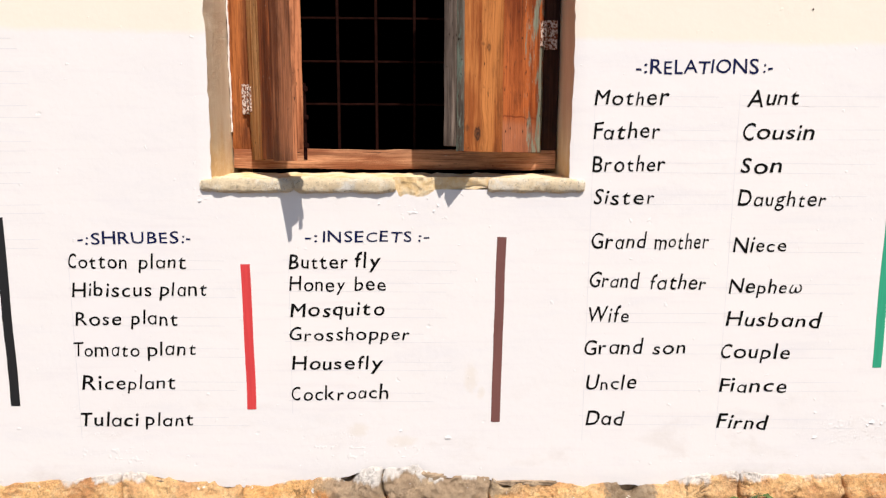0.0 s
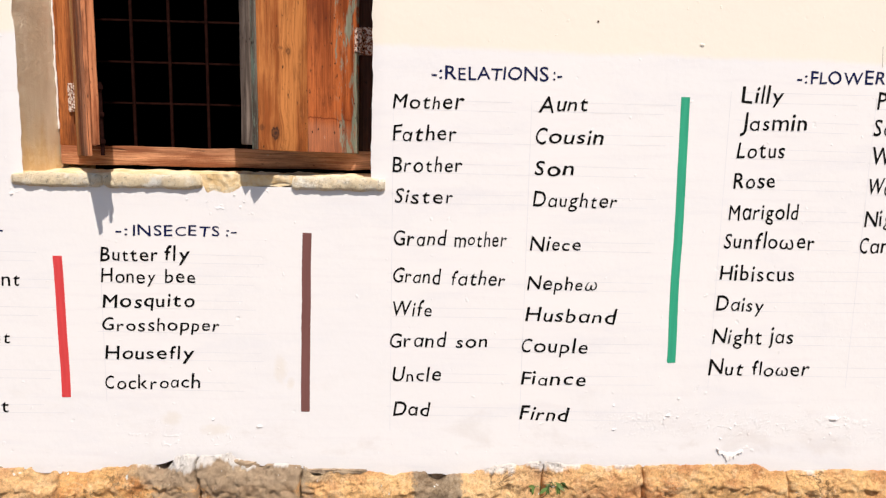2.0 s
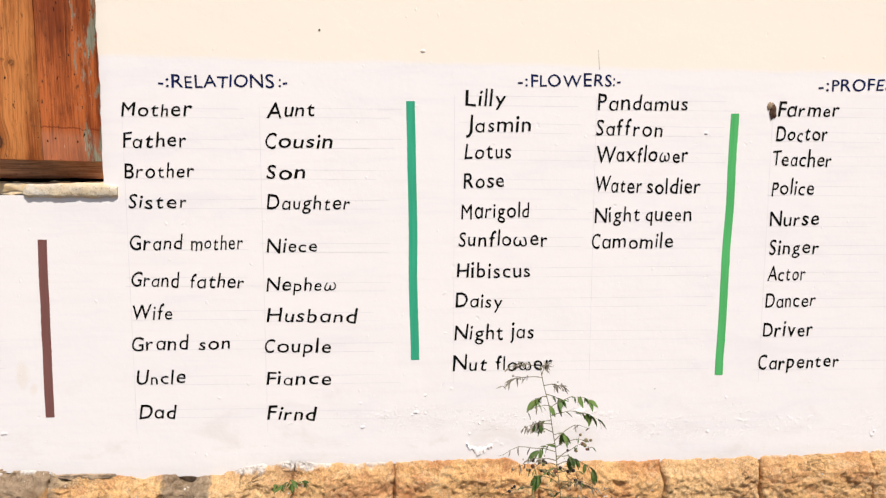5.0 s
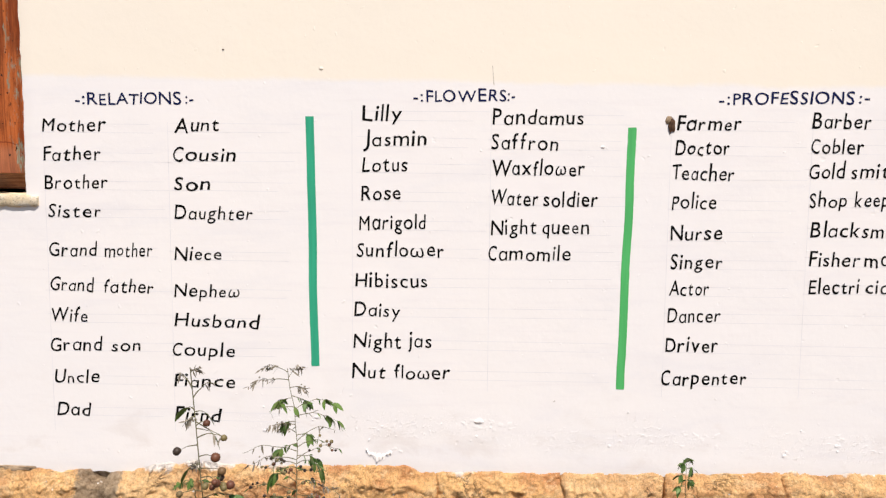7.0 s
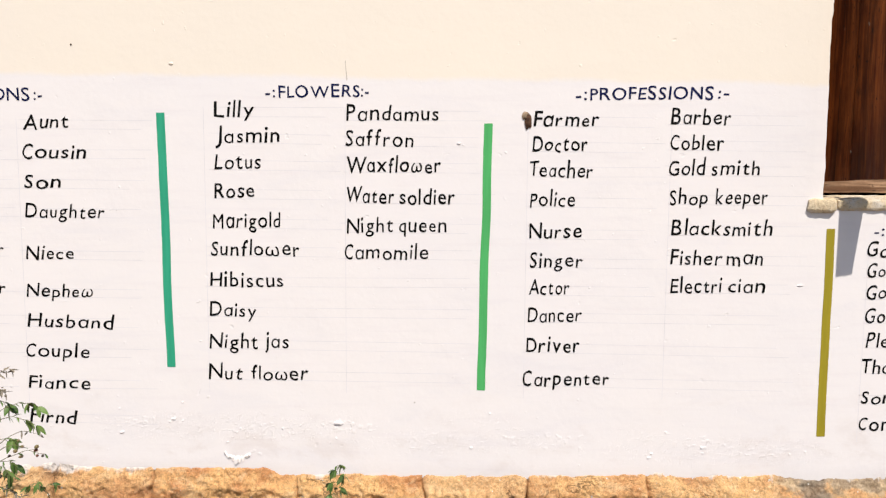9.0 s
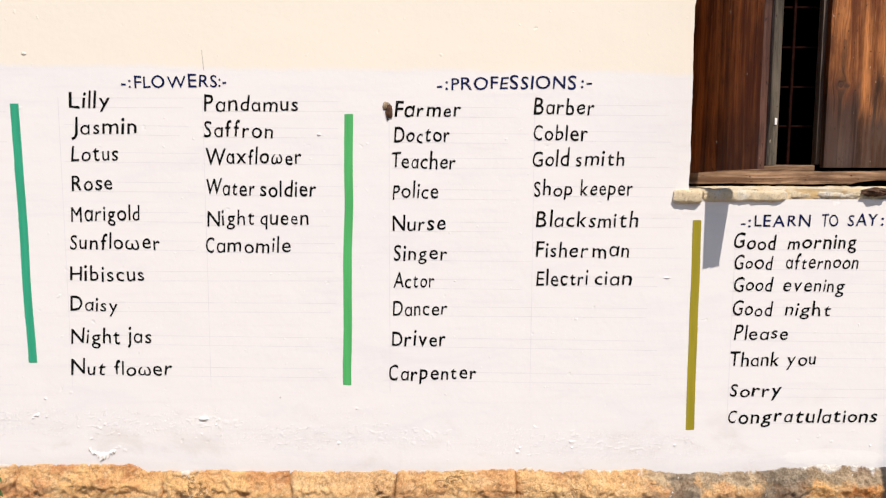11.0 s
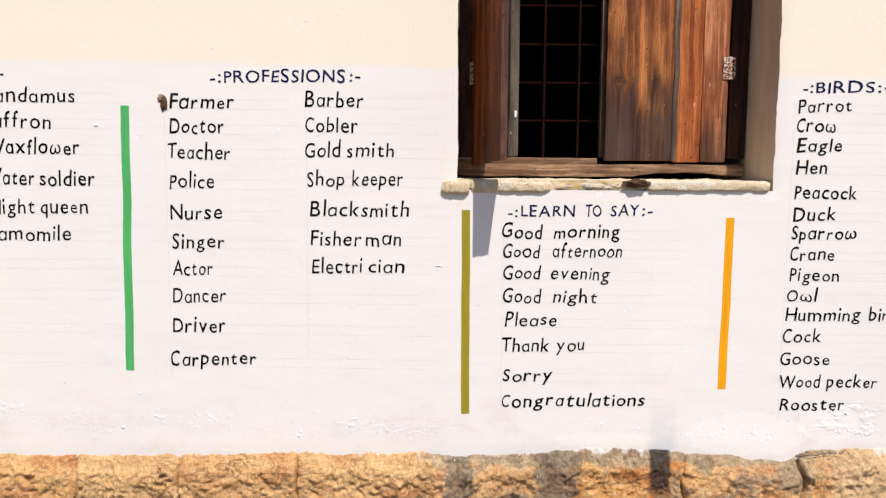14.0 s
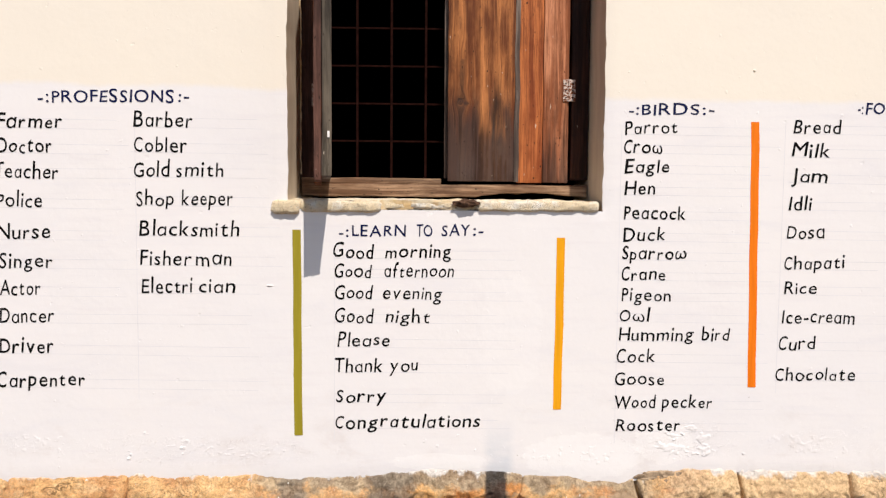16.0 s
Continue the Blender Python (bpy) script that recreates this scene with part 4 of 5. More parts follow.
# ---- painted words: text | left x, baseline z, width, slant of the line, then the shares of the width at which each word ends and the next begins ----
SHRUBES = """-: SHRUBES :-|-0.780 1.287 0.308 0.7 0.095 0.120 0.895 0.920
Cotton plant|-0.810 1.220 0.322 0.0 0.495 0.591
Hibiscus plant|-0.807 1.139 0.373 0.7 0.588 0.642
Rose plant|-0.804 1.057 0.284 0.6 0.450 0.538
Tomato plant|-0.814 0.968 0.340 0.4 0.537 0.600
Rice plant|-0.800 0.870 0.263 0.5 0.467 0.484
Tulaci plant|-0.810 0.760 0.318 0.3 0.515 0.570"""
INSECETS = """-: INSECETS :-|-0.158 1.294 0.344 0.3 0.100 0.141 0.855 0.909
Butter fly|-0.205 1.219 0.256 0.7 0.642 0.715
Honey bee|-0.206 1.155 0.270 0.7 0.580 0.675
Mosquito|-0.205 1.082 0.265 1.3
Grosshopper|-0.209 1.010 0.339 0.7
Housefly|-0.205 0.926 0.260 0.2
Cockroach|-0.208 0.835 0.277 1.2"""
RELATIONS = """-: RELATIONS :-|0.741 1.752 0.372 0.8 0.082 0.102 0.898 0.930
Mother|0.632 1.668 0.205 1.2
Father|0.633 1.579 0.183 1.2
Brother|0.633 1.489 0.202 1.1
Sister|0.640 1.400 0.169 0.1
Grand mother|0.638 1.277 0.332 0.1 0.469 0.536
Grand father|0.637 1.167 0.332 -1.4 0.425 0.522
Wife|0.638 1.064 0.115 -0.1
Grand son|0.630 0.971 0.291 -0.1 0.581 0.676
Uncle|0.639 0.864 0.146 1.1
Dad|0.641 0.759 0.113 -1.2
Aunt|1.049 1.670 0.142 0.3
Cousin|1.044 1.579 0.198 0.3
Son|1.044 1.489 0.115 -0.6
Daughter|1.043 1.398 0.249 -0.6
Niece|1.039 1.268 0.151 0.1
Nephew|1.035 1.149 0.210 -0.0
Husband|1.033 1.055 0.277 -1.5
Couple|1.025 0.958 0.201 -0.6
Fiance|1.027 0.856 0.198 -0.2
Firnd|1.026 0.747 0.153 -2.9"""
FLOWERS = """-: FLOWERS :-|1.798 1.764 0.315 0.9 0.096 0.128 0.914 0.925
Lilly|1.639 1.708 0.124 -0.5
Jasmin|1.642 1.630 0.198 0.3
Lotus|1.637 1.548 0.144 1.0
Rose|1.635 1.459 0.124 2.0
Marigold|1.628 1.369 0.211 0.8
Sunflower|1.620 1.282 0.276 0.3
Hibiscus|1.615 1.185 0.229 0.4
Daisy|1.611 1.091 0.147 -0.3
Night jas|1.608 0.989 0.250 0.8 0.610 0.700
Nut flower|1.603 0.890 0.316 -0.3 0.343 0.427
Pandamus|2.044 1.698 0.281 -0.0
Saffron|2.041 1.622 0.208 -0.2
Waxflower|2.045 1.542 0.288 -0.0
Water soldier|2.044 1.447 0.332 -0.3 0.440 0.487
Night queen|2.043 1.357 0.308 0.7 0.464 0.525
Camomile|2.036 1.275 0.259 -0.4"""
PROFESSIONS = """-: PROFESSIONS :-|2.739 1.760 0.460 0.7 0.073 0.095 0.898 0.927
Farmer|2.613 1.684 0.199 0.1
Doctor|2.611 1.607 0.167 0.7
Teacher|2.604 1.530 0.192 -0.4
Police|2.606 1.439 0.138 0.8
Nurse|2.606 1.340 0.161 1.4
Singer|2.609 1.252 0.163 0.8
Actor|2.607 1.166 0.126 1.0
Dancer|2.605 1.081 0.168 0.8
Driver|2.602 0.985 0.166 0.9
Carpenter|2.593 0.878 0.270 1.0
Barber|3.027 1.689 0.181 -0.4
Cobler|3.028 1.613 0.162 0.1
Gold smith|3.027 1.536 0.274 0.5 0.405 0.472
Shop keeper|3.032 1.448 0.297 0.5 0.389 0.469
Blacksmith|3.039 1.354 0.309 0.2
Fisher man|3.040 1.263 0.283 0.2 0.566 0.608
Electri cian|3.043 1.175 0.292 0.9 0.544 0.608"""
LEARN = """-: LEARN TO SAY :-|3.657 1.356 0.452 0.8 0.066 0.090 0.463 0.537 0.646 0.708 0.907 0.926
Good morning|3.639 1.288 0.368 0.6 0.348 0.438
Good afternoon|3.643 1.228 0.374 0.3 0.313 0.417
Good evening|3.644 1.160 0.337 -0.0 0.356 0.445
Good night|3.644 1.085 0.299 0.2 0.410 0.530
Please|3.651 1.008 0.165 1.4
Thank you|3.644 0.927 0.262 0.9 0.568 0.655
Sorry|3.647 0.831 0.159 0.1
Congratulations|3.645 0.747 0.460 0.5"""
BIRDS = """-: BIRDS :-|4.559 1.741 0.269 1.0 0.118 0.151 0.822 0.862
Parrot|4.548 1.682 0.165 1.8
Crow|4.546 1.624 0.121 0.5
Eagle|4.549 1.562 0.141 0.5
Hen|4.550 1.493 0.098 1.5
Peacock|4.550 1.417 0.195 0.4
Duck|4.550 1.349 0.133 0.4
Sparrow|4.548 1.289 0.205 0.3
Crane|4.548 1.224 0.139 0.3
Pigeon|4.549 1.158 0.157 0.3
Owl|4.544 1.093 0.099 0.2
Humming bird|4.543 1.029 0.357 0.5 0.673 0.744
Cock|4.538 0.962 0.122 0.2
Goose|4.534 0.889 0.158 0.8
Wood pecker|4.535 0.812 0.314 0.4 0.422 0.480
Rooster|4.539 0.738 0.208 0.5"""
FOODS = """-: FO|5.283 1.751 0.086 0.6 0.196 0.283
Bread|5.080 1.689 0.153 0.6
Milk|5.077 1.616 0.121 0.5
Jam|5.079 1.537 0.116 0.5
Idli|5.073 1.449 0.076 0.4
Dosa|5.071 1.358 0.121 1.2
Chapati|5.067 1.261 0.195 1.4
Rice|5.069 1.180 0.106 2.2
Ice-cream|5.065 1.089 0.236 0.2
Curd|5.059 1.002 0.119 1.1
Chocolate|5.051 0.903 0.259 0.1"""

GLYPHS = {}
# words that the painter went over with a fuller brush
FULL = ("Doctor Driver Carpenter Farmer Marigold Waxflower Son Dad Firnd Mosquito Housefly Congratulations Crow Eagle Hen Peacock Duck Sparrow Crane Rooster".split()
        + ["Good morning", "Wood pecker", "Water soldier", "Butter fly", "Tulaci plant"])
HAND_FORMS = {"a": chr(0x251), "w": chr(0x3c9)}  # the sign painter's one-storey a and round w


def glyph(ch, brush):
    """Outline mesh of one letter of the built-in font, shifted to x = 0, in units of its capital height."""
    if (ch, brush) not in GLYPHS:
        cu = bpy.data.curves.new("letter", "FONT")
        cu.body = HAND_FORMS.get(ch, ch)
        cu.resolution_u = 3
        ob = bpy.data.objects.new("letter", cu)
        scene.collection.objects.link(ob)
        me = bpy.data.meshes.new_from_object(ob.evaluated_get(bpy.context.evaluated_depsgraph_get()))
        vs = [Vector((v.co.x, v.co.y)) / 0.682 for v in me.vertices]
        if ch == "a":
            vs = [v * 0.84 for v in vs]
        if ch == "w":
            vs = [Vector((v.x * 0.86, v.y * 0.76)) for v in vs]
        left = min((v.x for v in vs), default=0)
        vs = [Vector((v.x - left, v.y)) for v in vs]
        fs = [tuple(p.vertices) for p in me.polygons]
        # round the outline like a brush: a thin rim along the edges, a dot at each corner
        count = {}
        for f in fs:
            for a, c in zip(f, f[1:] + f[:1]):
                count[frozenset((a, c))] = count.get(frozenset((a, c)), 0) + 1
        rim = [tuple(e) for e, k in count.items() if k == 1]
        ids, key_of = {}, []
        for v in vs:
            key_of.append(ids.setdefault((round(v.x, 4), round(v.y, 4)), len(ids)))
        flat = len(vs)
        done = set()
        for a, c in rim:
            d = (vs[c] - vs[a])
            if d.length < 1e-5:
                continue
            o = Vector((-d.y, d.x)).normalized() * brush
            n = len(vs)
            vs += [vs[a] + o, vs[a] - o, vs[c] - o, vs[c] + o]
            fs.append((n, n + 1, n + 2, n + 3))
            for q in (a, c):
                if key_of[q] not in done:
                    done.add(key_of[q])
                    n = len(vs)
                    vs += [vs[q] + Vector((math.cos(k * math.pi / 3), math.sin(k * math.pi / 3))) * brush for k in range(6)]
                    fs.append(tuple(range(n, n + 6)))
        left = min(v.x for v in vs)
        vs = [Vector((v.x - left, v.y)) for v in vs]
        if ch.islower():
            # small letters of this hand are low, their stems tall
            vs = [Vector((v.x, v.y * 0.93 if v.y < 0.67 else 0.623 + (v.y - 0.67) * 1.25)) for v in vs]
        bpy.data.objects.remove(ob)
        bpy.data.meshes.remove(me)
        bpy.data.curves.remove(cu)
        GLYPHS[ch, brush] = (vs, fs, flat, max((v.x for v in vs), default=0))
    return GLYPHS[ch, brush]


KERN = {"LA": -0.10, "AT": -0.13, "RO": -0.05, "AY": -0.12, "SA": -0.05, "RN": 0.02, "Au": -0.08, "Ac": -0.08, "To": -0.10, "Te": -0.08, "Th": -0.04, "Fa": -0.06, "Wi": -0.03, "Wa": -0.06, "Wo": -0.06, "LO": -0.05, "OW": -0.05, "fl": -0.04, "ff": -0.05}


# capitals that this hand draws narrower than the type
SLIM = {"C": 0.70, "S": 0.86, "P": 0.86, "D": 0.90, "G": 0.92, "T": 0.88, "J": 0.9, "O": 0.85}


def hand_word(text, width, cap, rng, brush, lean):
    """Letters set one by one by an unsteady hand, fitted to the width; (verts, faces) in the wall's x and z."""
    verts, faces, pen = [], [], 0.0
    for at, ch in enumerate(text):
        vs, fs, flat, w = glyph(ch, brush)
        turn, lift, grow = rng.gauss(0, 0.035), rng.gauss(0, 0.028), rng.gauss(1, 0.05)
        tip = lean + rng.gauss(0, 0.03)
        slim = 1.0 if text.isupper() else SLIM.get(ch, 1.0)
        if ch in "-":
            lift -= 0.02
        base = len(verts)
        for i, v in enumerate(vs):
            x, y = v.x * grow * slim, v.y * grow
            x, y = x + y * tip, y + x * turn
            wob = noise.noise_vector(Vector((x * 1.9 + pen, y * 1.9, rng.seed_key)))
            verts.append((pen + x + 0.060 * wob.x, y + lift + 0.055 * wob.y, 0.0 if i < flat else 0.0001))
        faces += [tuple(base + i for i in f) for f in fs]
        nxt = text[at + 1:at + 2]
        pen += KERN.get(ch + nxt, 0.0)
        pen += w * grow * slim + (0.15 if ch in "RLFTPKo" else 0.19) + rng.gauss(0, 0.015)
    right = max(v[0] for v in verts)
    left = min(v[0] for v in verts)
    k = width / (right - left)
    return [((x - left) * k, y * cap, d) for x, y, d in verts], faces


class Hand(random.Random):
    seed_key = 0.0


def word_list(table, cap, head_cap, lean, colour_label, seed):
    rng = Hand(seed)
    rows = [r.split("|") for r in table.strip().split("\n")]
    first = [float(v) for v in rows[0][1].split()]
    thing = tagged(empty("painted_word_list", (first[0], 0, first[1])), colour_label, "painted lettering", "painted word lists")
    spans = []
    for k, (text, nums) in enumerate(rows):
        x, z, width, slant, *shares = (float(v) for v in nums.split())
        ends = [0.0, *shares, 1.0]
        s, c = math.sin(radians(slant)), math.cos(radians(slant))
        kind = "heading" if k == 0 else "word"
        for q, piece in enumerate(text.split(" ")):
            rng.seed_key = seed * 7.7 + k * 3.3 + q * 1.7
            brush = 0.011 if k == 0 else 0.014 if text in FULL else 0.008
            vs, fs = hand_word(piece, width * (ends[2 * q + 1] - ends[2 * q]), head_cap if k == 0 else cap, rng, brush, lean * (0.3 if k == 0 else 1))
            along = width * ends[2 * q]
            out = [(x + (along + a) * c - b * s - first[0], -0.0008 + d, z + (along + a) * s + b * c - first[1]) for a, b, d in vs]
            me = bpy.data.meshes.new(kind)
            me.from_pydata(out, [], [f[::-1] for f in fs])
            me.update()
            link_mesh(kind, me, M_NAVY if k == 0 else M_BLACK, thing, "navy blue brush lettering" if k == 0 else "")
        spans.append((x, z, width))
    # ruled pencil guide lines
    def line(xa, za, xb, zb, thick):
        d = Vector((xb - xa, zb - za)).normalized()
        o = Vector((-d.y, d.x)) * thick / 2
        me = bpy.data.meshes.new("pencil_line")
        me.from_pydata([(px + o.x * sg - first[0], -0.00015, pz + o.y * sg - first[1]) for px, pz, sg in ((xa, za, -1), (xb, zb, -1), (xb, zb, 1), (xa, za, 1))], [], [(0, 1, 2, 3)])
        link_mesh("pencil_line", me, M_PENCIL, thing)

    cols = {}
    for x, z, w in spans[1:]:
        cols.setdefault(round(x / 0.2), []).append((x, z, w))
    merged = []
    for key in sorted(cols):
        if merged and key - merged[-1][0] < 2:
            merged[-1][1].extend(cols[key])
        else:
            merged.append([key, list(cols[key])])
    for key, ws in merged:
        reach = max(w for _, _, w in ws) + 0.09
        if key == merged[0][0] and len(merged) > 1:
            reach = merged[1][1][0][0] - ws[0][0] + max(w for _, _, w in merged[1][1]) + 0.08
        for x, z, w in ws:
            tilt = rng.gauss(-0.006, 0.004)
            wide = reach
            if key == merged[0][0] and len(merged) > 1 and z > min(w[1] for w in merged[1][1]) - 0.03:
                wide = merged[1][1][0][0] - ws[0][0] - 0.03
            for up in (0.0, 0.62):
                a = x - 0.01 + rng.uniform(-0.01, 0.02)
                b = x + wide + rng.uniform(-0.05, 0.05)
                line(a, z + up * cap, b, z + up * cap + tilt * (b - a), 0.0014)
        x = min(w[0] for w in ws)
        line(x + 0.004, max(w[1] for w in ws) + 0.03, x + 0.002, min(w[1] for w in spans) - 0.04, 0.0016)


guide = tagged(empty("pencil_guide", (-1.2, 0, 1.6)), "faint pencil guide lines ruled on the white wall", "pencil lines")
hand = random.Random(77)
for k in range(7):
    for up in (0.0, 0.024):
        z = 1.80 - 0.088 * k + up
        xa, xb = -1.75 + hand.uniform(-0.03, 0.03), -0.88 + hand.uniform(-0.04, 0.03)
        tilt = hand.uniform(0.002, 0.012)
        me = bpy.data.meshes.new("pencil_line")
        me.from_pydata([(px + 1.2, -0.00015, pz - 1.6) for px, pz in ((xa, z), (xb, z + tilt), (xb, z + tilt + 0.0016), (xa, z + 0.0016))], [], [(0, 1, 2, 3)])
        link_mesh("pencil_line", me, M_PENCIL, guide)

me = bpy.data.meshes.new("pencil_line")
me.from_pydata([(px + 1.2, -0.00015, pz - 1.6) for px, pz in ((2.0455, 1.817), (2.0485, 1.817), (2.043, 1.876), (2.041, 1.876))], [], [(0, 1, 2, 3)])
link_mesh("pencil_line", me, M_TICK, guide)
word_list(SHRUBES, 0.040, 0.031, 0.09, "black hand-painted list of shrub names under a navy heading", 1)
word_list(INSECETS, 0.040, 0.031, 0.10, "black hand-painted list of insect names under a navy heading", 2)
word_list(RELATIONS, 0.043, 0.036, 0.13, "black hand-painted two-column list of family relations under a navy heading", 3)
word_list(FLOWERS, 0.046, 0.036, 0.06, "black hand-painted two-column list of flower names under a navy heading", 4)
word_list(PROFESSIONS, 0.046, 0.036, 0.08, "black hand-painted two-column list of professions under a navy heading", 5)
word_list(LEARN, 0.043, 0.034, 0.13, "black hand-painted list of greetings under a navy heading", 6)
word_list(BIRDS, 0.041, 0.034, 0.08, "black hand-painted list of bird names under a navy heading", 7)
word_list(FOODS, 0.042, 0.034, 0.09, "black hand-painted list of foods under a navy heading", 8)


# ---- flakes and damage on the wall ----
def flakes(label, spots, seed):
    """Curled chips of limewash standing off the wall, in loose clusters."""
    rng = random.Random(seed)
    verts, faces = [], []
    for cx, cz, rx, rz, count in spots:
        for _ in range(count // 9):
            x, z = rng.gauss(cx, rx / 2), rng.gauss(cz, rz / 2)
            if z < 0.60:
                continue
            s = rng.uniform(0.0010, 0.0042) * rng.uniform(0.4, 1.2)
            k = rng.randint(5, 8)
            ring = []
            for i in range(k):
                w = 2 * math.pi * i / k
                r = s * rng.uniform(0.6, 1.3)
                ring.append((x + 1.5 * r * math.cos(w), -0.0008 - (rng.uniform(0.0, 0.0016) if math.sin(w) > -0.2 else 0.0018), z + r * math.sin(w)))
            n = len(verts)
            verts.append((x, -0.0024, z))
            verts += ring
            verts += [(p[0], 0.001, p[2]) for p in ring]
            for i in range(k):
                j = (i + 1) % k
                faces += [(n, n + 1 + i, n + 1 + j), (n + 1 + i, n + 1 + k + i, n + 1 + k + j, n + 1 + j)]
    me = bpy.data.meshes.new("limewash_flakes")
    me.from_pydata(verts, [], faces)
    tagged(link_mesh("limewash_flakes", me, M_WALL), label, "flaking plaster", kind="stuff")


def crust(label, cx, cz, rx, rz, seed, coarse=1.0):
    """A patch of blistered limewash: thin islands standing off the wall, with ragged edges."""
    verts, faces = [], []
    step = 0.0025
    nx, nz = int(2 * rx / step), int(2 * rz / step)
    high = []
    for j in range(nz + 1):
        for i in range(nx + 1):
            u, v = 2 * i / nx - 1, 2 * j / nz - 1
            x, z = cx + rx * u, cz + rz * v
            f = noise.fractal((x * 62 / coarse + seed, z * 86 / coarse, seed), 0.7, 2.1, 5)
            h = f + 0.55 * noise.noise((x * 9, z * 16, seed)) - 0.10 - 1.1 * max(0, u * u + v * v - 0.25)
            h = min(1, max(0, h * 2.4))
            high.append(h)
            verts.append((x, 0.0008 - (0.0016 if coarse < 2 else 0.0026) * h * (0.8 + 0.2 * noise.noise((x * 150, z * 150, 1))), max(z, 0.592)))
    for j in range(nz):
        for i in range(nx):
            a = j * (nx + 1) + i
            q = (a, a + 1, a + nx + 2, a + nx + 1)
            if any(high[k] > 0.02 for k in q):
                faces.append(q)
    me = bpy.data.meshes.new("limewash_crust")
    me.from_pydata(verts, [], faces)
    tagged(smooth(link_mesh("limewash_crust", me, M_WALL)), label, "flaking plaster", kind="stuff")


for k, (cx, cz, rx, rz, coarse) in enumerate([(1.45, 0.745, 0.24, 0.055, 1.0), (1.76, 0.722, 0.22, 0.045, 1.0), (2.04, 0.735, 0.12, 0.040, 1.2), (2.32, 0.70, 0.22, 0.05, 1.3),
                                              (2.66, 0.69, 0.22, 0.06, 1.3), (3.08, 0.70, 0.20, 0.040, 1.1), (3.33, 0.68, 0.18, 0.045, 1.0), (4.42, 0.655, 0.26, 0.055, 1.5), (4.76, 0.70, 0.17, 0.085, 2.4),
                                              (5.15, 0.69, 0.26, 0.06, 1.6), (0.15, 1.395, 0.080, 0.048, 2.1), (-0.45, 1.41, 0.05, 0.07, 1.0), (0.12, 0.742, 0.05, 0.020, 0.9), (0.0, 0.68, 0.30, 0.04, 1.2),
                                              (-0.75, 0.67, 0.25, 0.04, 1.4), (1.743, 0.650, 0.040, 0.016, 0.9)]):
    crust("blistered white limewash peeling off the wall", cx, cz, rx, rz, k * 5.3 + 2, coarse)
flakes("white limewash flakes peeling off the wall foot",
       [(1.45, 0.745, 0.22, 0.05, 70), (1.75, 0.72, 0.20, 0.04, 50), (2.02, 0.735, 0.10, 0.04, 25), (2.15, 0.70, 0.30, 0.08, 26), (0.12, 0.74, 0.05, 0.02, 14),
        (0.05, 0.68, 0.35, 0.04, 16), (3.10, 0.70, 0.30, 0.05, 45), (3.30, 0.68, 0.25, 0.04, 45), (2.60, 0.70, 0.3, 0.08, 16), (4.45, 0.70, 0.25, 0.05, 40),
        (4.75, 0.74, 0.15, 0.06, 40), (5.1, 0.68, 0.3, 0.06, 30), (0.15, 1.395, 0.10, 0.05, 45), (-0.44, 1.42, 0.05, 0.06, 16)], 5)


def lump(label, x, z, sx, sy, sz, material, seed, category):
    bm = bmesh.new()
    bmesh.ops.create_icosphere(bm, subdivisions=3, radius=1.0)
    for v in bm.verts:
        r = 1 + 0.35 * noise.noise(v.co * 1.8 + Vector((seed, 0, 0))) + 0.12 * noise.noise(v.co * 5 + Vector((seed, 0, 0)))
        v.co = Vector((v.co.x * sx * r, v.co.y * sy * r, v.co.z * sz * r))
    ob = smooth(part(category.replace(" ", "_"), bm, material))
    ob.location = (x, -0.001, z)
    return tagged(ob, label, category)


lump("dark broken wooden plug stuck in the plaster", 2.596, 1.697, 0.0115, 0.007, 0.021, M_HOLE, 3, "wall plug")
lump("pale grey plaster crumb beside the wooden plug", 2.589, 1.714, 0.011, 0.005, 0.012, M_CEMENT, 9, "plaster chip")
lump("loose plaster chip lifting off the white wall", 2.012, 0.752, 0.015, 0.004, 0.006, M_WALL, 12, "plaster chip")


# nail holes are raised dots, with the shade inside put into their colour
for x, z, r in ((1.209, 1.922, 0.0026), (3.690, 1.462, 0.006)):
    lump("small dark dot painted as a shaded nail hole in the plaster", x, z, r * (2.4 if z < 1.5 else 1), 0.0015, r, M_HOLE, x * 9, "nail hole")
for x, z, sx, sz in ((1.512, 1.866, 0.009, 0.006), (2.387, 1.630, 0.008, 0.005), (4.95, 1.883, 0.006, 0.004), (3.44, 1.201, 0.014, 0.003), (0.24, 0.72, 0.014, 0.006)):
    lump("small dented chip in the painted plaster", x, z, sx * 0.7, 0.0016, sz * 0.7, M_WALL, x * 5, "plaster chip")


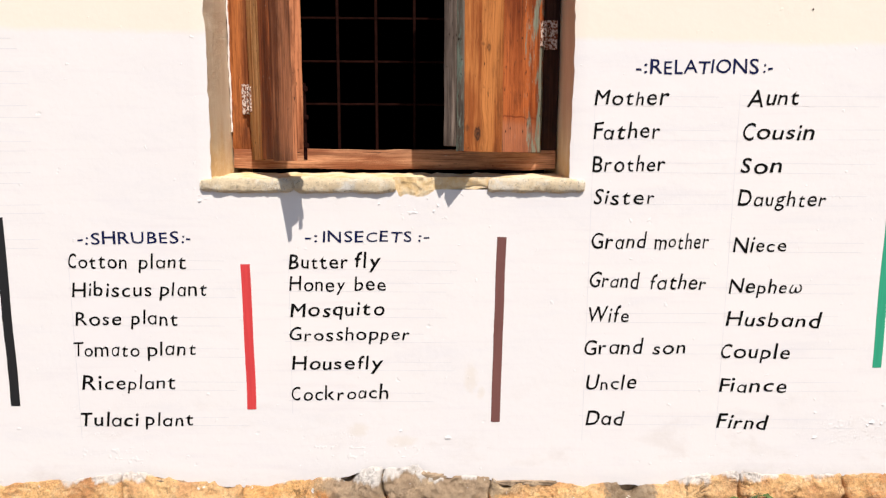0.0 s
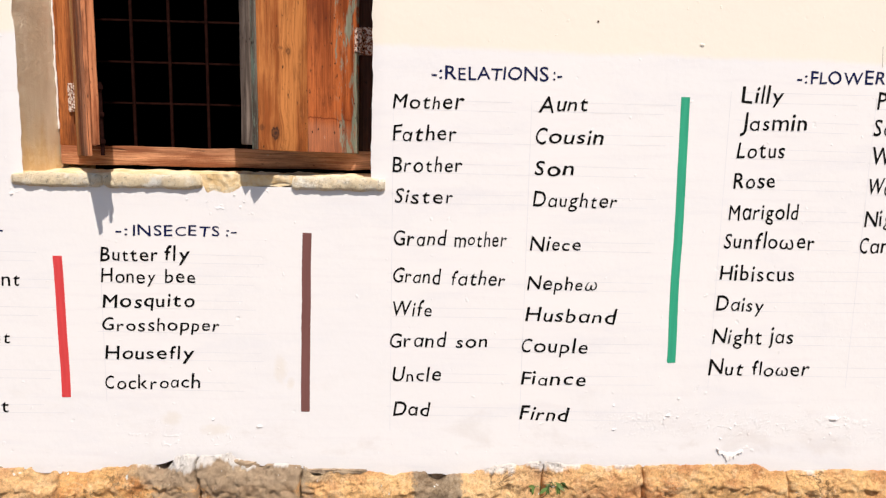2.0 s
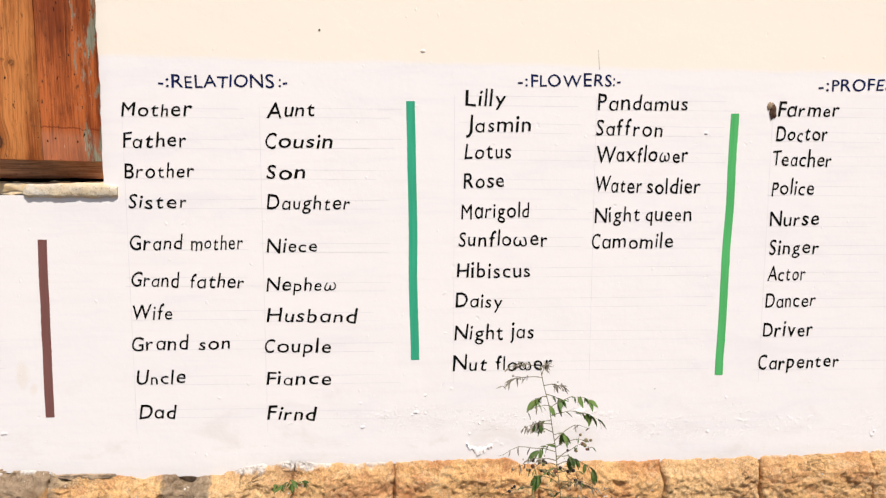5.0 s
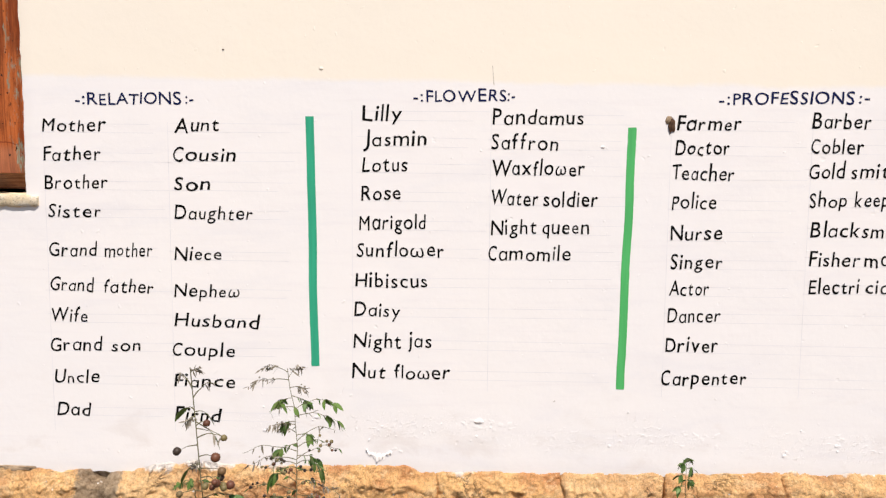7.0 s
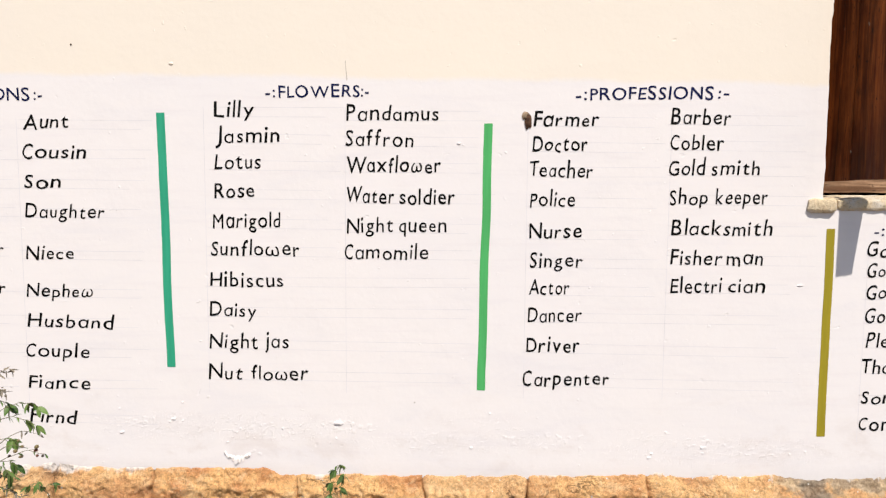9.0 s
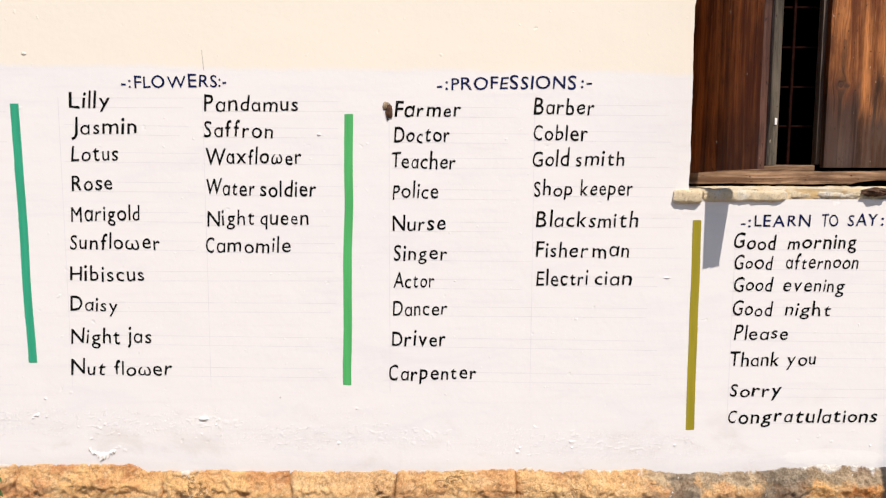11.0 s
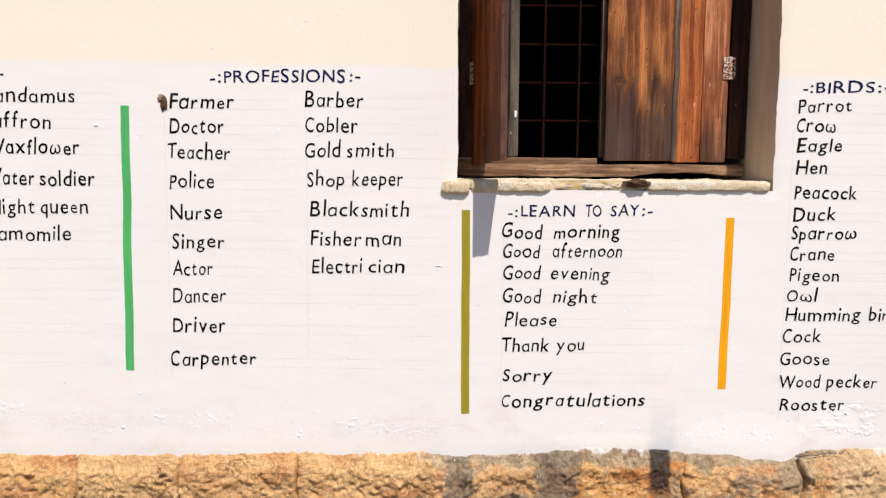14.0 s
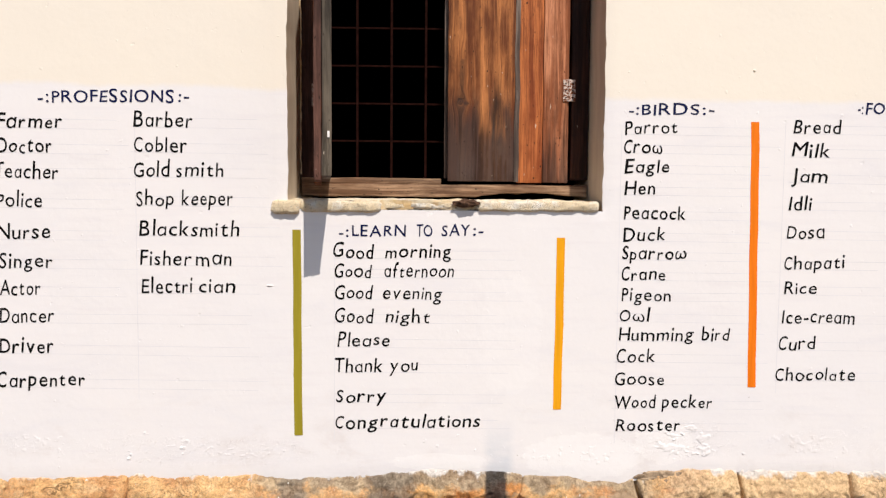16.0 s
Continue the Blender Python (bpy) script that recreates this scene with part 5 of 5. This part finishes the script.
def paint_flap(x, z, wide, high):
    """A limewash skin peeled off in two ragged, curled wings."""
    verts, faces, n = [], [], 40
    for i in range(n + 1):
        u = 2 * i / n - 1
        rag = noise.fractal((u * 5, x, 0), 0.7, 2.1, 4)
        top = z + high * (0.30 + 0.70 * abs(u) ** 0.7 + 0.40 * rag)
        foot = top - high * (0.25 + 0.75 * (1 - abs(u)) ** 0.8) * (1 + 0.6 * noise.fractal((u * 6, x, 5), 0.7, 2.1, 4))
        px = x + u * wide / 2 + 0.004 * noise.noise((u * 3, x, 9))
        verts += [(px, 0.0, top), (px, -0.004 - 0.003 * rag, 0.6 * top + 0.4 * foot), (px, -0.0035 - 0.004 * noise.noise((u * 7, x, 2)), foot)]
    for i in range(n):
        a = i * 3
        faces += [(a, a + 1, a + 4, a + 3), (a + 1, a + 2, a + 5, a + 4)]
    me = bpy.data.meshes.new("paint_flap")
    me.from_pydata(verts, [], [f[::-1] for f in faces])
    tagged(smooth(link_mesh("paint_flap", me, M_FLAKE)), "white limewash skin peeling off in two curled wings", "paint flap")


paint_flap(1.690, 0.630, 0.085, 0.020)


def mortar_patch(label, cx, cz, rx, rz, seed):
    """Bare grey mortar where the plaster has broken away: a flat scab with a ragged outline."""
    verts, faces = [(0, -0.006, 0)], []
    n, rings = 72, 5
    for r in range(1, rings + 1):
        for i in range(n):
            w = 2 * math.pi * i / n
            edge = 1 + 0.28 * noise.noise((math.cos(w) * 1.6, math.sin(w) * 1.6, seed)) + 0.16 * noise.noise((math.cos(w) * 7, math.sin(w) * 7, seed))
            x, z = rx * edge * r / rings * math.cos(w), rz * edge * r / rings * math.sin(w)
            y = (-0.004 - 0.006 * noise.noise(((cx + x) * 60, (cz + z) * 60, seed))) if r < rings else 0.002
            verts.append((x, y, z))
    for i in range(n):
        k = (i + 1) % n
        faces.append((0, 1 + i, 1 + k))
        for r in range(rings - 1):
            a = 1 + r * n
            faces.append((a + i, a + n + i, a + n + k, a + k))
    me = bpy.data.meshes.new("mortar_patch")
    me.from_pydata(verts, [], faces)
    ob = smooth(link_mesh("mortar_patch", me, M_CEMENT))
    ob.location = (cx, 0, cz)
    tagged(ob, label, "mortar patch")


mortar_patch("bare grey-brown mortar where plaster has broken off", 0.14, 0.592, 0.10, 0.026, 3.0)
mortar_patch("bare grey-brown mortar where plaster has broken off", 0.47, 0.578, 0.10, 0.010, 7.0)
mortar_patch("bare grey-brown mortar where plaster has broken off", -0.60, 0.585, 0.07, 0.012, 11.0)
mortar_patch("bare grey-brown mortar where plaster has broken off", 4.70, 0.590, 0.10, 0.018, 15.0)


# ---- weeds ----
def leaf_mesh(name, length, width):
    verts, faces = [], []
    k = 5
    for i in range(k + 1):
        t = i / k
        w = width * math.sin(math.pi * min(1, t * 0.92 + 0.06)) ** 0.8 * (1 - 0.35 * t) / 2
        z = -0.22 * length * t * t
        verts += [(t * length, -w, z + 0.25 * w), (t * length, 0, z), (t * length, w, z + 0.25 * w)]
    for i in range(k):
        a = i * 3
        faces += [(a, a + 1, a + 4, a + 3), (a + 1, a + 2, a + 5, a + 4)]
    me = bpy.data.meshes.new(name)
    me.from_pydata(verts, [], faces)
    me.materials.append(M_LEAF)
    me.polygons.foreach_set("use_smooth", [True] * len(faces))
    return me


LEAVES = [leaf_mesh("leaf", 0.024, 0.0115), leaf_mesh("leaf", 0.016, 0.0055), leaf_mesh("leaf", 0.030, 0.014)]
DRY_LEAF = leaf_mesh("dry_leaf", 0.014, 0.0035)
DRY_LEAF.materials.clear()
DRY_LEAF.materials.append(M_DRY)


def small_ball(name, radius, material, rough):
    bm = bmesh.new()
    bmesh.ops.create_icosphere(bm, subdivisions=2, radius=radius)
    for v in bm.verts:
        v.co *= 1 + rough * noise.noise(v.co * 700)
    me = bpy.data.meshes.new(name)
    bm.to_mesh(me)
    bm.free()
    me.materials.append(material)
    me.polygons.foreach_set("use_smooth", [True] * len(me.polygons))
    return me


BERRY, SEED = small_ball("berry", 0.0033, M_BERRY, 0.15), small_ball("seed_head", 0.0018, M_DRY, 0.6)


def weed(label, base, top, seed, branches, thick=1.0, size=1.0, sway=0.03, stem_leaves=0.8):
    """A thin weed: a crooked stem and twigs (place on the stem, heading, reach, rise, what it bears: leaf, dry, berry or bare)."""
    rng = random.Random(seed)
    base, top = Vector(base), Vector(top)
    plant = tagged(empty("weed", base), label, "weed", "weeds")
    k = 40
    pts = []
    for i in range(k + 1):
        t = i / k
        p = (top - base) * t
        p += Vector((noise.noise((t * 4, seed, 0)), noise.noise((t * 4, seed, 4)), 0)) * sway
        p += Vector((noise.noise((t * 26, seed, 1)), noise.noise((t * 26, seed, 6)), 0)) * sway * 0.22
        pts.append(p)
    smooth(part("stem", tube(bmesh.new(), pts, [thick * (0.0022 - 0.0016 * i / k) for i in range(k + 1)], 6), M_STEM, plant))

    def put(me, at, direction, roll, scale=1.0):
        ob = new(me.name.split(".")[0], me)
        ob.parent = plant
        q = Vector(direction).normalized().to_track_quat("X", "Z").to_matrix().to_4x4()
        s = rng.uniform(0.7, 1.2) * size * scale
        ob.matrix_basis = Matrix.Translation(at) @ q @ pose(0, 0, 0, roll, 0, 0) @ Matrix.Diagonal((s, s, s, 1))

    def spray(lo, hi):
        return Vector((rng.uniform(-1, 1), rng.uniform(-1, 1), rng.uniform(lo, hi)))

    for t, azim, reach, rise, kind in branches:
        i = t * k
        a = pts[min(k, int(i))].lerp(pts[min(k, int(i) + 1)], i - int(i))
        out = Vector((math.cos(radians(azim)), math.sin(radians(azim)), 0))
        tw, m = [], 9
        for j in range(m + 1):
            u = j / m
            p = a + out * reach * u + Vector((0, 0, rise * (2 * u - u * u) - 0.22 * reach * u * u * u))
            tw.append(p + noise.noise_vector(Vector((u * 4, t * 90, seed))) * 0.09 * reach * u)
        smooth(part("twig", tube(bmesh.new(), tw, [thick * (0.0008 - 0.0005 * j / m) for j in range(m + 1)], 5), M_STEM, plant))
        for j in range(3, m + 1):
            d = (tw[j] - tw[j - 1]).normalized()
            if kind == "leaf":
                if j >= m - 2:
                    for _ in range(3):
                        put(LEAVES[rng.choice((0, 0, 1, 2))], tw[j], d * 0.6 + spray(-1.6, -0.2), rng.uniform(-60, 60), 0.85)
                elif rng.random() < 0.85:
                    put(LEAVES[1], tw[j], d + spray(-1.2, 0.3), rng.uniform(-60, 60), 0.8)
            elif kind == "dry":
                for _ in range(2):
                    put(DRY_LEAF, tw[j], d * 0.7 + spray(-1.4, 0.4), rng.uniform(-80, 80))
                if rng.random() < 0.7:
                    put(SEED, tw[j] + spray(-1, 1) * 0.005 * size, d, 0)
            elif kind == "berry":
                if rng.random() < 0.75:
                    tip = tw[j] + spray(-0.9, 0.9) * 0.010 * max(size, 0.6)
                    part("stalk", tube(bmesh.new(), [tw[j], tw[j].lerp(tip, 0.6) + Vector((0, 0, 0.001)), tip], [thick * 0.0004] * 3, 4), M_STEM, plant)
                    put(BERRY, tip, d, 0, 1.9 if size < 0.5 else 1.0)
                if rng.random() < 0.35:
                    put(LEAVES[1], tw[j], d + spray(-1.2, 0.2), rng.uniform(-60, 60), 0.7)
            elif kind in ("pod", "one"):
                if j == m:
                    put(BERRY if kind == "pod" else LEAVES[0], tw[j], d + Vector((0, 0, -0.4)), rng.uniform(-40, 40), 2.1 if kind == "pod" else 1.2)
            elif kind == "bare" and rng.random() < 0.4:
                put(DRY_LEAF, tw[j], spray(-1.5, -0.4), rng.uniform(-60, 60), 1.2)
    for i in range(k):
        if i / k > stem_leaves and rng.random() < 0.8:
            put(LEAVES[rng.choice((0, 1))], pts[i], spray(-1.0, 0.3), rng.uniform(-60, 60), 0.75)
    return plant


TWIGS = [(0.995, 170, 0.045, 0.012, "dry"), (0.988, 60, 0.030, 0.015, "dry"), (0.985, 190, 0.060, 0.006, "dry"), (0.975, 340, 0.030, 0.006, "dry"), (0.965, 10, 0.026, -0.006, "leaf"),
         (0.962, 200, 0.020, 0.0, "leaf"), (0.95, 200, 0.038, 0.004, "bare"), (0.947, 5, 0.062, 0.022, "leaf"), (0.938, 350, 0.070, 0.014, "leaf"), (0.932, 175, 0.018, 0.0, "leaf"),
         (0.928, 185, 0.042, 0.004, "dry"), (0.918, 150, 0.038, 0.006, "dry"), (0.915, 30, 0.022, 0.0, "leaf"), (0.908, 15, 0.060, 0.026, "bare"), (0.905, 190, 0.030, -0.004, "leaf"),
         (0.90, 350, 0.050, 0.020, "berry"), (0.895, 178, 0.085, 0.014, "bare"), (0.89, 10, 0.030, 0.0, "leaf"), (0.886, 20, 0.066, 0.022, "berry"), (0.88, 200, 0.045, 0.012, "berry")]
wind = random.Random(5)
for k in range(44):
    TWIGS.append((0.885 - 0.0045 * k, (10 if k % 2 else 190) + wind.uniform(-45, 45), wind.uniform(0.03, 0.085), wind.uniform(0.0, 0.02), wind.choice(("leaf", "berry", "leaf", "berry", "dry"))))
weed("thin green weed with small leaves and dark berries", (1.763, -1.36, 0.0), (1.660, -0.987, 1.196), 11, TWIGS, 0.9, 0.86, 0.02, 0.58)
weed("small green weed sprouting beside the path", (2.205, -1.17, 0.0), (2.227, -1.172, 1.133), 23,
     [(0.998, 20, 0.006, 0.003, "leaf"), (0.993, 170, 0.005, 0.003, "leaf"), (0.988, 10, 0.008, 0.003, "leaf"), (0.981, 190, 0.008, 0.002, "leaf"), (0.974, 0, 0.006, 0.002, "leaf"),
      (0.967, 180, 0.009, 0.002, "leaf"), (0.958, 350, 0.009, 0.003, "one"), (0.950, 190, 0.009, 0.003, "one"), (0.94, 20, 0.012, 0.003, "leaf"), (0.93, 180, 0.012, 0.003, "leaf")], 0.45, 0.50, 0.006, 0.965)
weed("small leafy weed rooted in the stone joint", (1.10, -0.022, 0.49), (1.11, -0.10, 0.60), 31,
     [(0.5, 200, 0.05, 0.03, "leaf"), (0.6, 340, 0.05, 0.03, "leaf"), (0.8, 250, 0.04, 0.02, "leaf"), (0.95, 300, 0.03, 0.01, "leaf")], 0.8, 1.0, 0.01, 0.5)
weed("small leafy weed rooted in the stone joint", (1.80, -0.022, 0.40), (1.83, -0.12, 0.48), 37,
     [(0.6, 200, 0.04, 0.02, "leaf"), (0.8, 340, 0.05, 0.01, "leaf"), (0.95, 180, 0.04, 0.01, "leaf"), (0.9, 0, 0.04, 0.01, "leaf")], 0.8, 1.0, 0.01, 0.5)
weed("tall thin weed with round seed pods close to the path", (1.925, -1.60, 0.0), (1.7715, -1.61, 1.370), 41,
     [(0.998, 30, 0.004, 0.002, "dry"), (0.991, 165, 0.010, 0.010, "bare"), (0.987, 15, 0.012, 0.010, "bare"), (0.982, 170, 0.004, 0.002, "one"), (0.981, 10, 0.005, 0.001, "one"),
      (0.9795, 200, 0.005, -0.002, "dry"), (0.977, 5, 0.016, -0.006, "pod"), (0.975, 350, 0.007, 0.004, "pod"), (0.974, 20, 0.008, -0.001, "one"), (0.970, 0, 0.014, 0.004, "bare"),
      (0.967, 185, 0.012, -0.001, "pod"), (0.962, 355, 0.010, 0.002, "pod"), (0.959, 190, 0.005, -0.001, "one"), (0.957, 10, 0.012, 0.0, "pod"), (0.956, 160, 0.006, 0.003, "dry"),
      (0.953, 350, 0.012, 0.002, "berry"), (0.950, 10, 0.016, 0.002, "berry"), (0.947, 190, 0.012, 0.002, "pod"), (0.944, 20, 0.018, 0.003, "leaf"), (0.940, 180, 0.014, 0.003, "leaf"),
      (0.935, 350, 0.02, 0.003, "berry"), (0.930, 200, 0.02, 0.003, "leaf")], 0.5, 0.36, 0.008, 2.0)

# ---- stone plinth ----
plinth = tagged(part("plinth", box(bmesh.new(), WX0, WX1, 0.022, 0.40, -0.1, 0.574), M_CEMENT), "plinth of rough orange stones in grey mortar under the wall", "plinth", kind="structure")
JOINTS = [-2.6, -2.24, -1.9, -1.52, -1.18, -0.70, -0.36, 0.06, 0.36, 0.78, 1.10, 1.42, 1.88, 2.28, 2.612, 2.99, 3.50, 3.79, 4.235, 4.61, 4.945, 5.3, 5.66, 6.0, 6.4, 6.8, 7.2]


def rough_stone(x0, x1, z0, z1, seed, proud, open_left=1.0, open_right=1.0):
    verts, faces = [], []
    cell = 0.005 if z1 > 0.5 else 0.02
    nx, nz = max(10, int((x1 - x0) / cell)), max(8, int((z1 - z0) / cell))
    for j in range(nz + 1):
        for i in range(nx + 1):
            u, v = i / nx, j / nz
            x = x0 + (x1 - x0) * u
            z = z0 + ((foot_edge(x) + 0.008 if z1 > 0.5 else z1) - z0) * v
            rim = min(u * (x1 - x0), (1 - u) * (x1 - x0), v * (z1 - z0)) / 0.009
            rim = min(1, max(0, rim + 0.25 * noise.noise((x * 60, z * 60, seed)))) ** 0.5
            rim = 1 - (1 - rim) * (open_left if u < 0.5 else open_right)
            down = min(1, (1 - v) * (z1 - z0) / 0.055)
            big = noise.fractal((x * 6 + seed, z * 9, seed * 0.37), 0.9, 2.1, 3)
            warp = 0.5 * noise.noise((x * 21, z * 21, seed))
            crag = 1 - 2 * abs(noise.noise((x * 17 + seed + warp, z * 22 + warp, 5)))
            chip = 1 - 2 * abs(noise.noise((x * 43 + seed, z * 47 + 2 * warp, 9)))
            fine = noise.fractal((x * 74 + seed, z * 78, seed), 0.6, 2.1, 3)
            y = 0.018 - (0.018 + proud * down + 0.014 * big * (0.3 + 0.7 * down) + (0.006 * crag + 0.006 * chip) * down) * rim - 0.0055 * fine
            for reach, shut_side in ((u * (x1 - x0), open_left == 0), ((1 - u) * (x1 - x0), open_right == 0)):
                if shut_side and reach < 0.035:
                    share = (1 - reach / 0.035) ** 0.7
                    y = y * (1 - share) - share * (0.016 * down + 0.008 * noise.fractal((x * 30, z * 30, 2), 0.8, 2.1, 4))
            xx = x + 0.020 * noise.noise((z * 11, round((x0 if u < 0.5 else x1) * 20), 3)) * abs(2 * u - 1) ** 3
            zz = z + (0.008 * noise.noise((x * 15, seed, 1)) if j in (0, nz) else 0)
            # hollows under the broken plaster edge at the west end
            if z1 > 0.5 and x < 1.1:
                zz -= 0.085 * max(0, noise.noise((x * 11, 8.0, 0)) - 0.18) * max(0, v - 0.7) / 0.3
            verts.append((xx, y, zz))
    for j in range(nz):
        for i in range(nx):
            a = j * (nx + 1) + i
            faces.append((a, a + 1, a + nx + 2, a + nx + 1))
    n = len(verts)
    # sides back into the mortar
    rim_ids = [i for i in range(nx + 1)] + [j * (nx + 1) + nx for j in range(1, nz + 1)] + [nz * (nx + 1) + i for i in range(nx - 1, -1, -1)] + [j * (nx + 1) for j in range(nz - 1, 0, -1)]
    for r in rim_ids:
        verts.append((verts[r][0], 0.06, verts[r][2]))
    for q in range(len(rim_ids)):
        p = (q + 1) % len(rim_ids)
        faces.append((rim_ids[p], rim_ids[q], n + q, n + p))
    me = bpy.data.meshes.new("stone")
    me.from_pydata(verts, [], faces)
    me.polygons.foreach_set("use_smooth", [True] * len(faces))
    link_mesh("stone", me, M_STONE, plinth)


rng = random.Random(4)
for k, (a, b) in enumerate(zip(JOINTS, JOINTS[1:])):
    g = rng.uniform(-0.001, 0.003)
    shut = [0.0 if any(abs(q - s) < 0.09 for s, _ in SMEARED) else 1.0 if q > 4.5 else 0.3 + 0.6 * abs(noise.noise((q * 3.3, 5, 0))) for q in (a, b)]
    rough_stone(a + g - (0.004 if shut[0] == 0 else 0), b - g + (0.004 if shut[1] == 0 else 0), 0.335 + rng.uniform(-0.01, 0.01), (0.592 if a < 1.1 else 0.602) + rng.uniform(-0.006, 0.008), k * 3.7 + 1, rng.uniform(0.018, 0.028), *shut)
for course, (lo, hi) in enumerate(((0.17, 0.325), (-0.05, 0.16))):
    x = WX0
    while x < WX1 - 0.1:
        w = min(rng.uniform(0.28, 0.46), WX1 - x)
        rough_stone(x + 0.008, x + w - 0.008, lo, hi, x * 5.1 + course, rng.uniform(0.015, 0.03))
        x += w
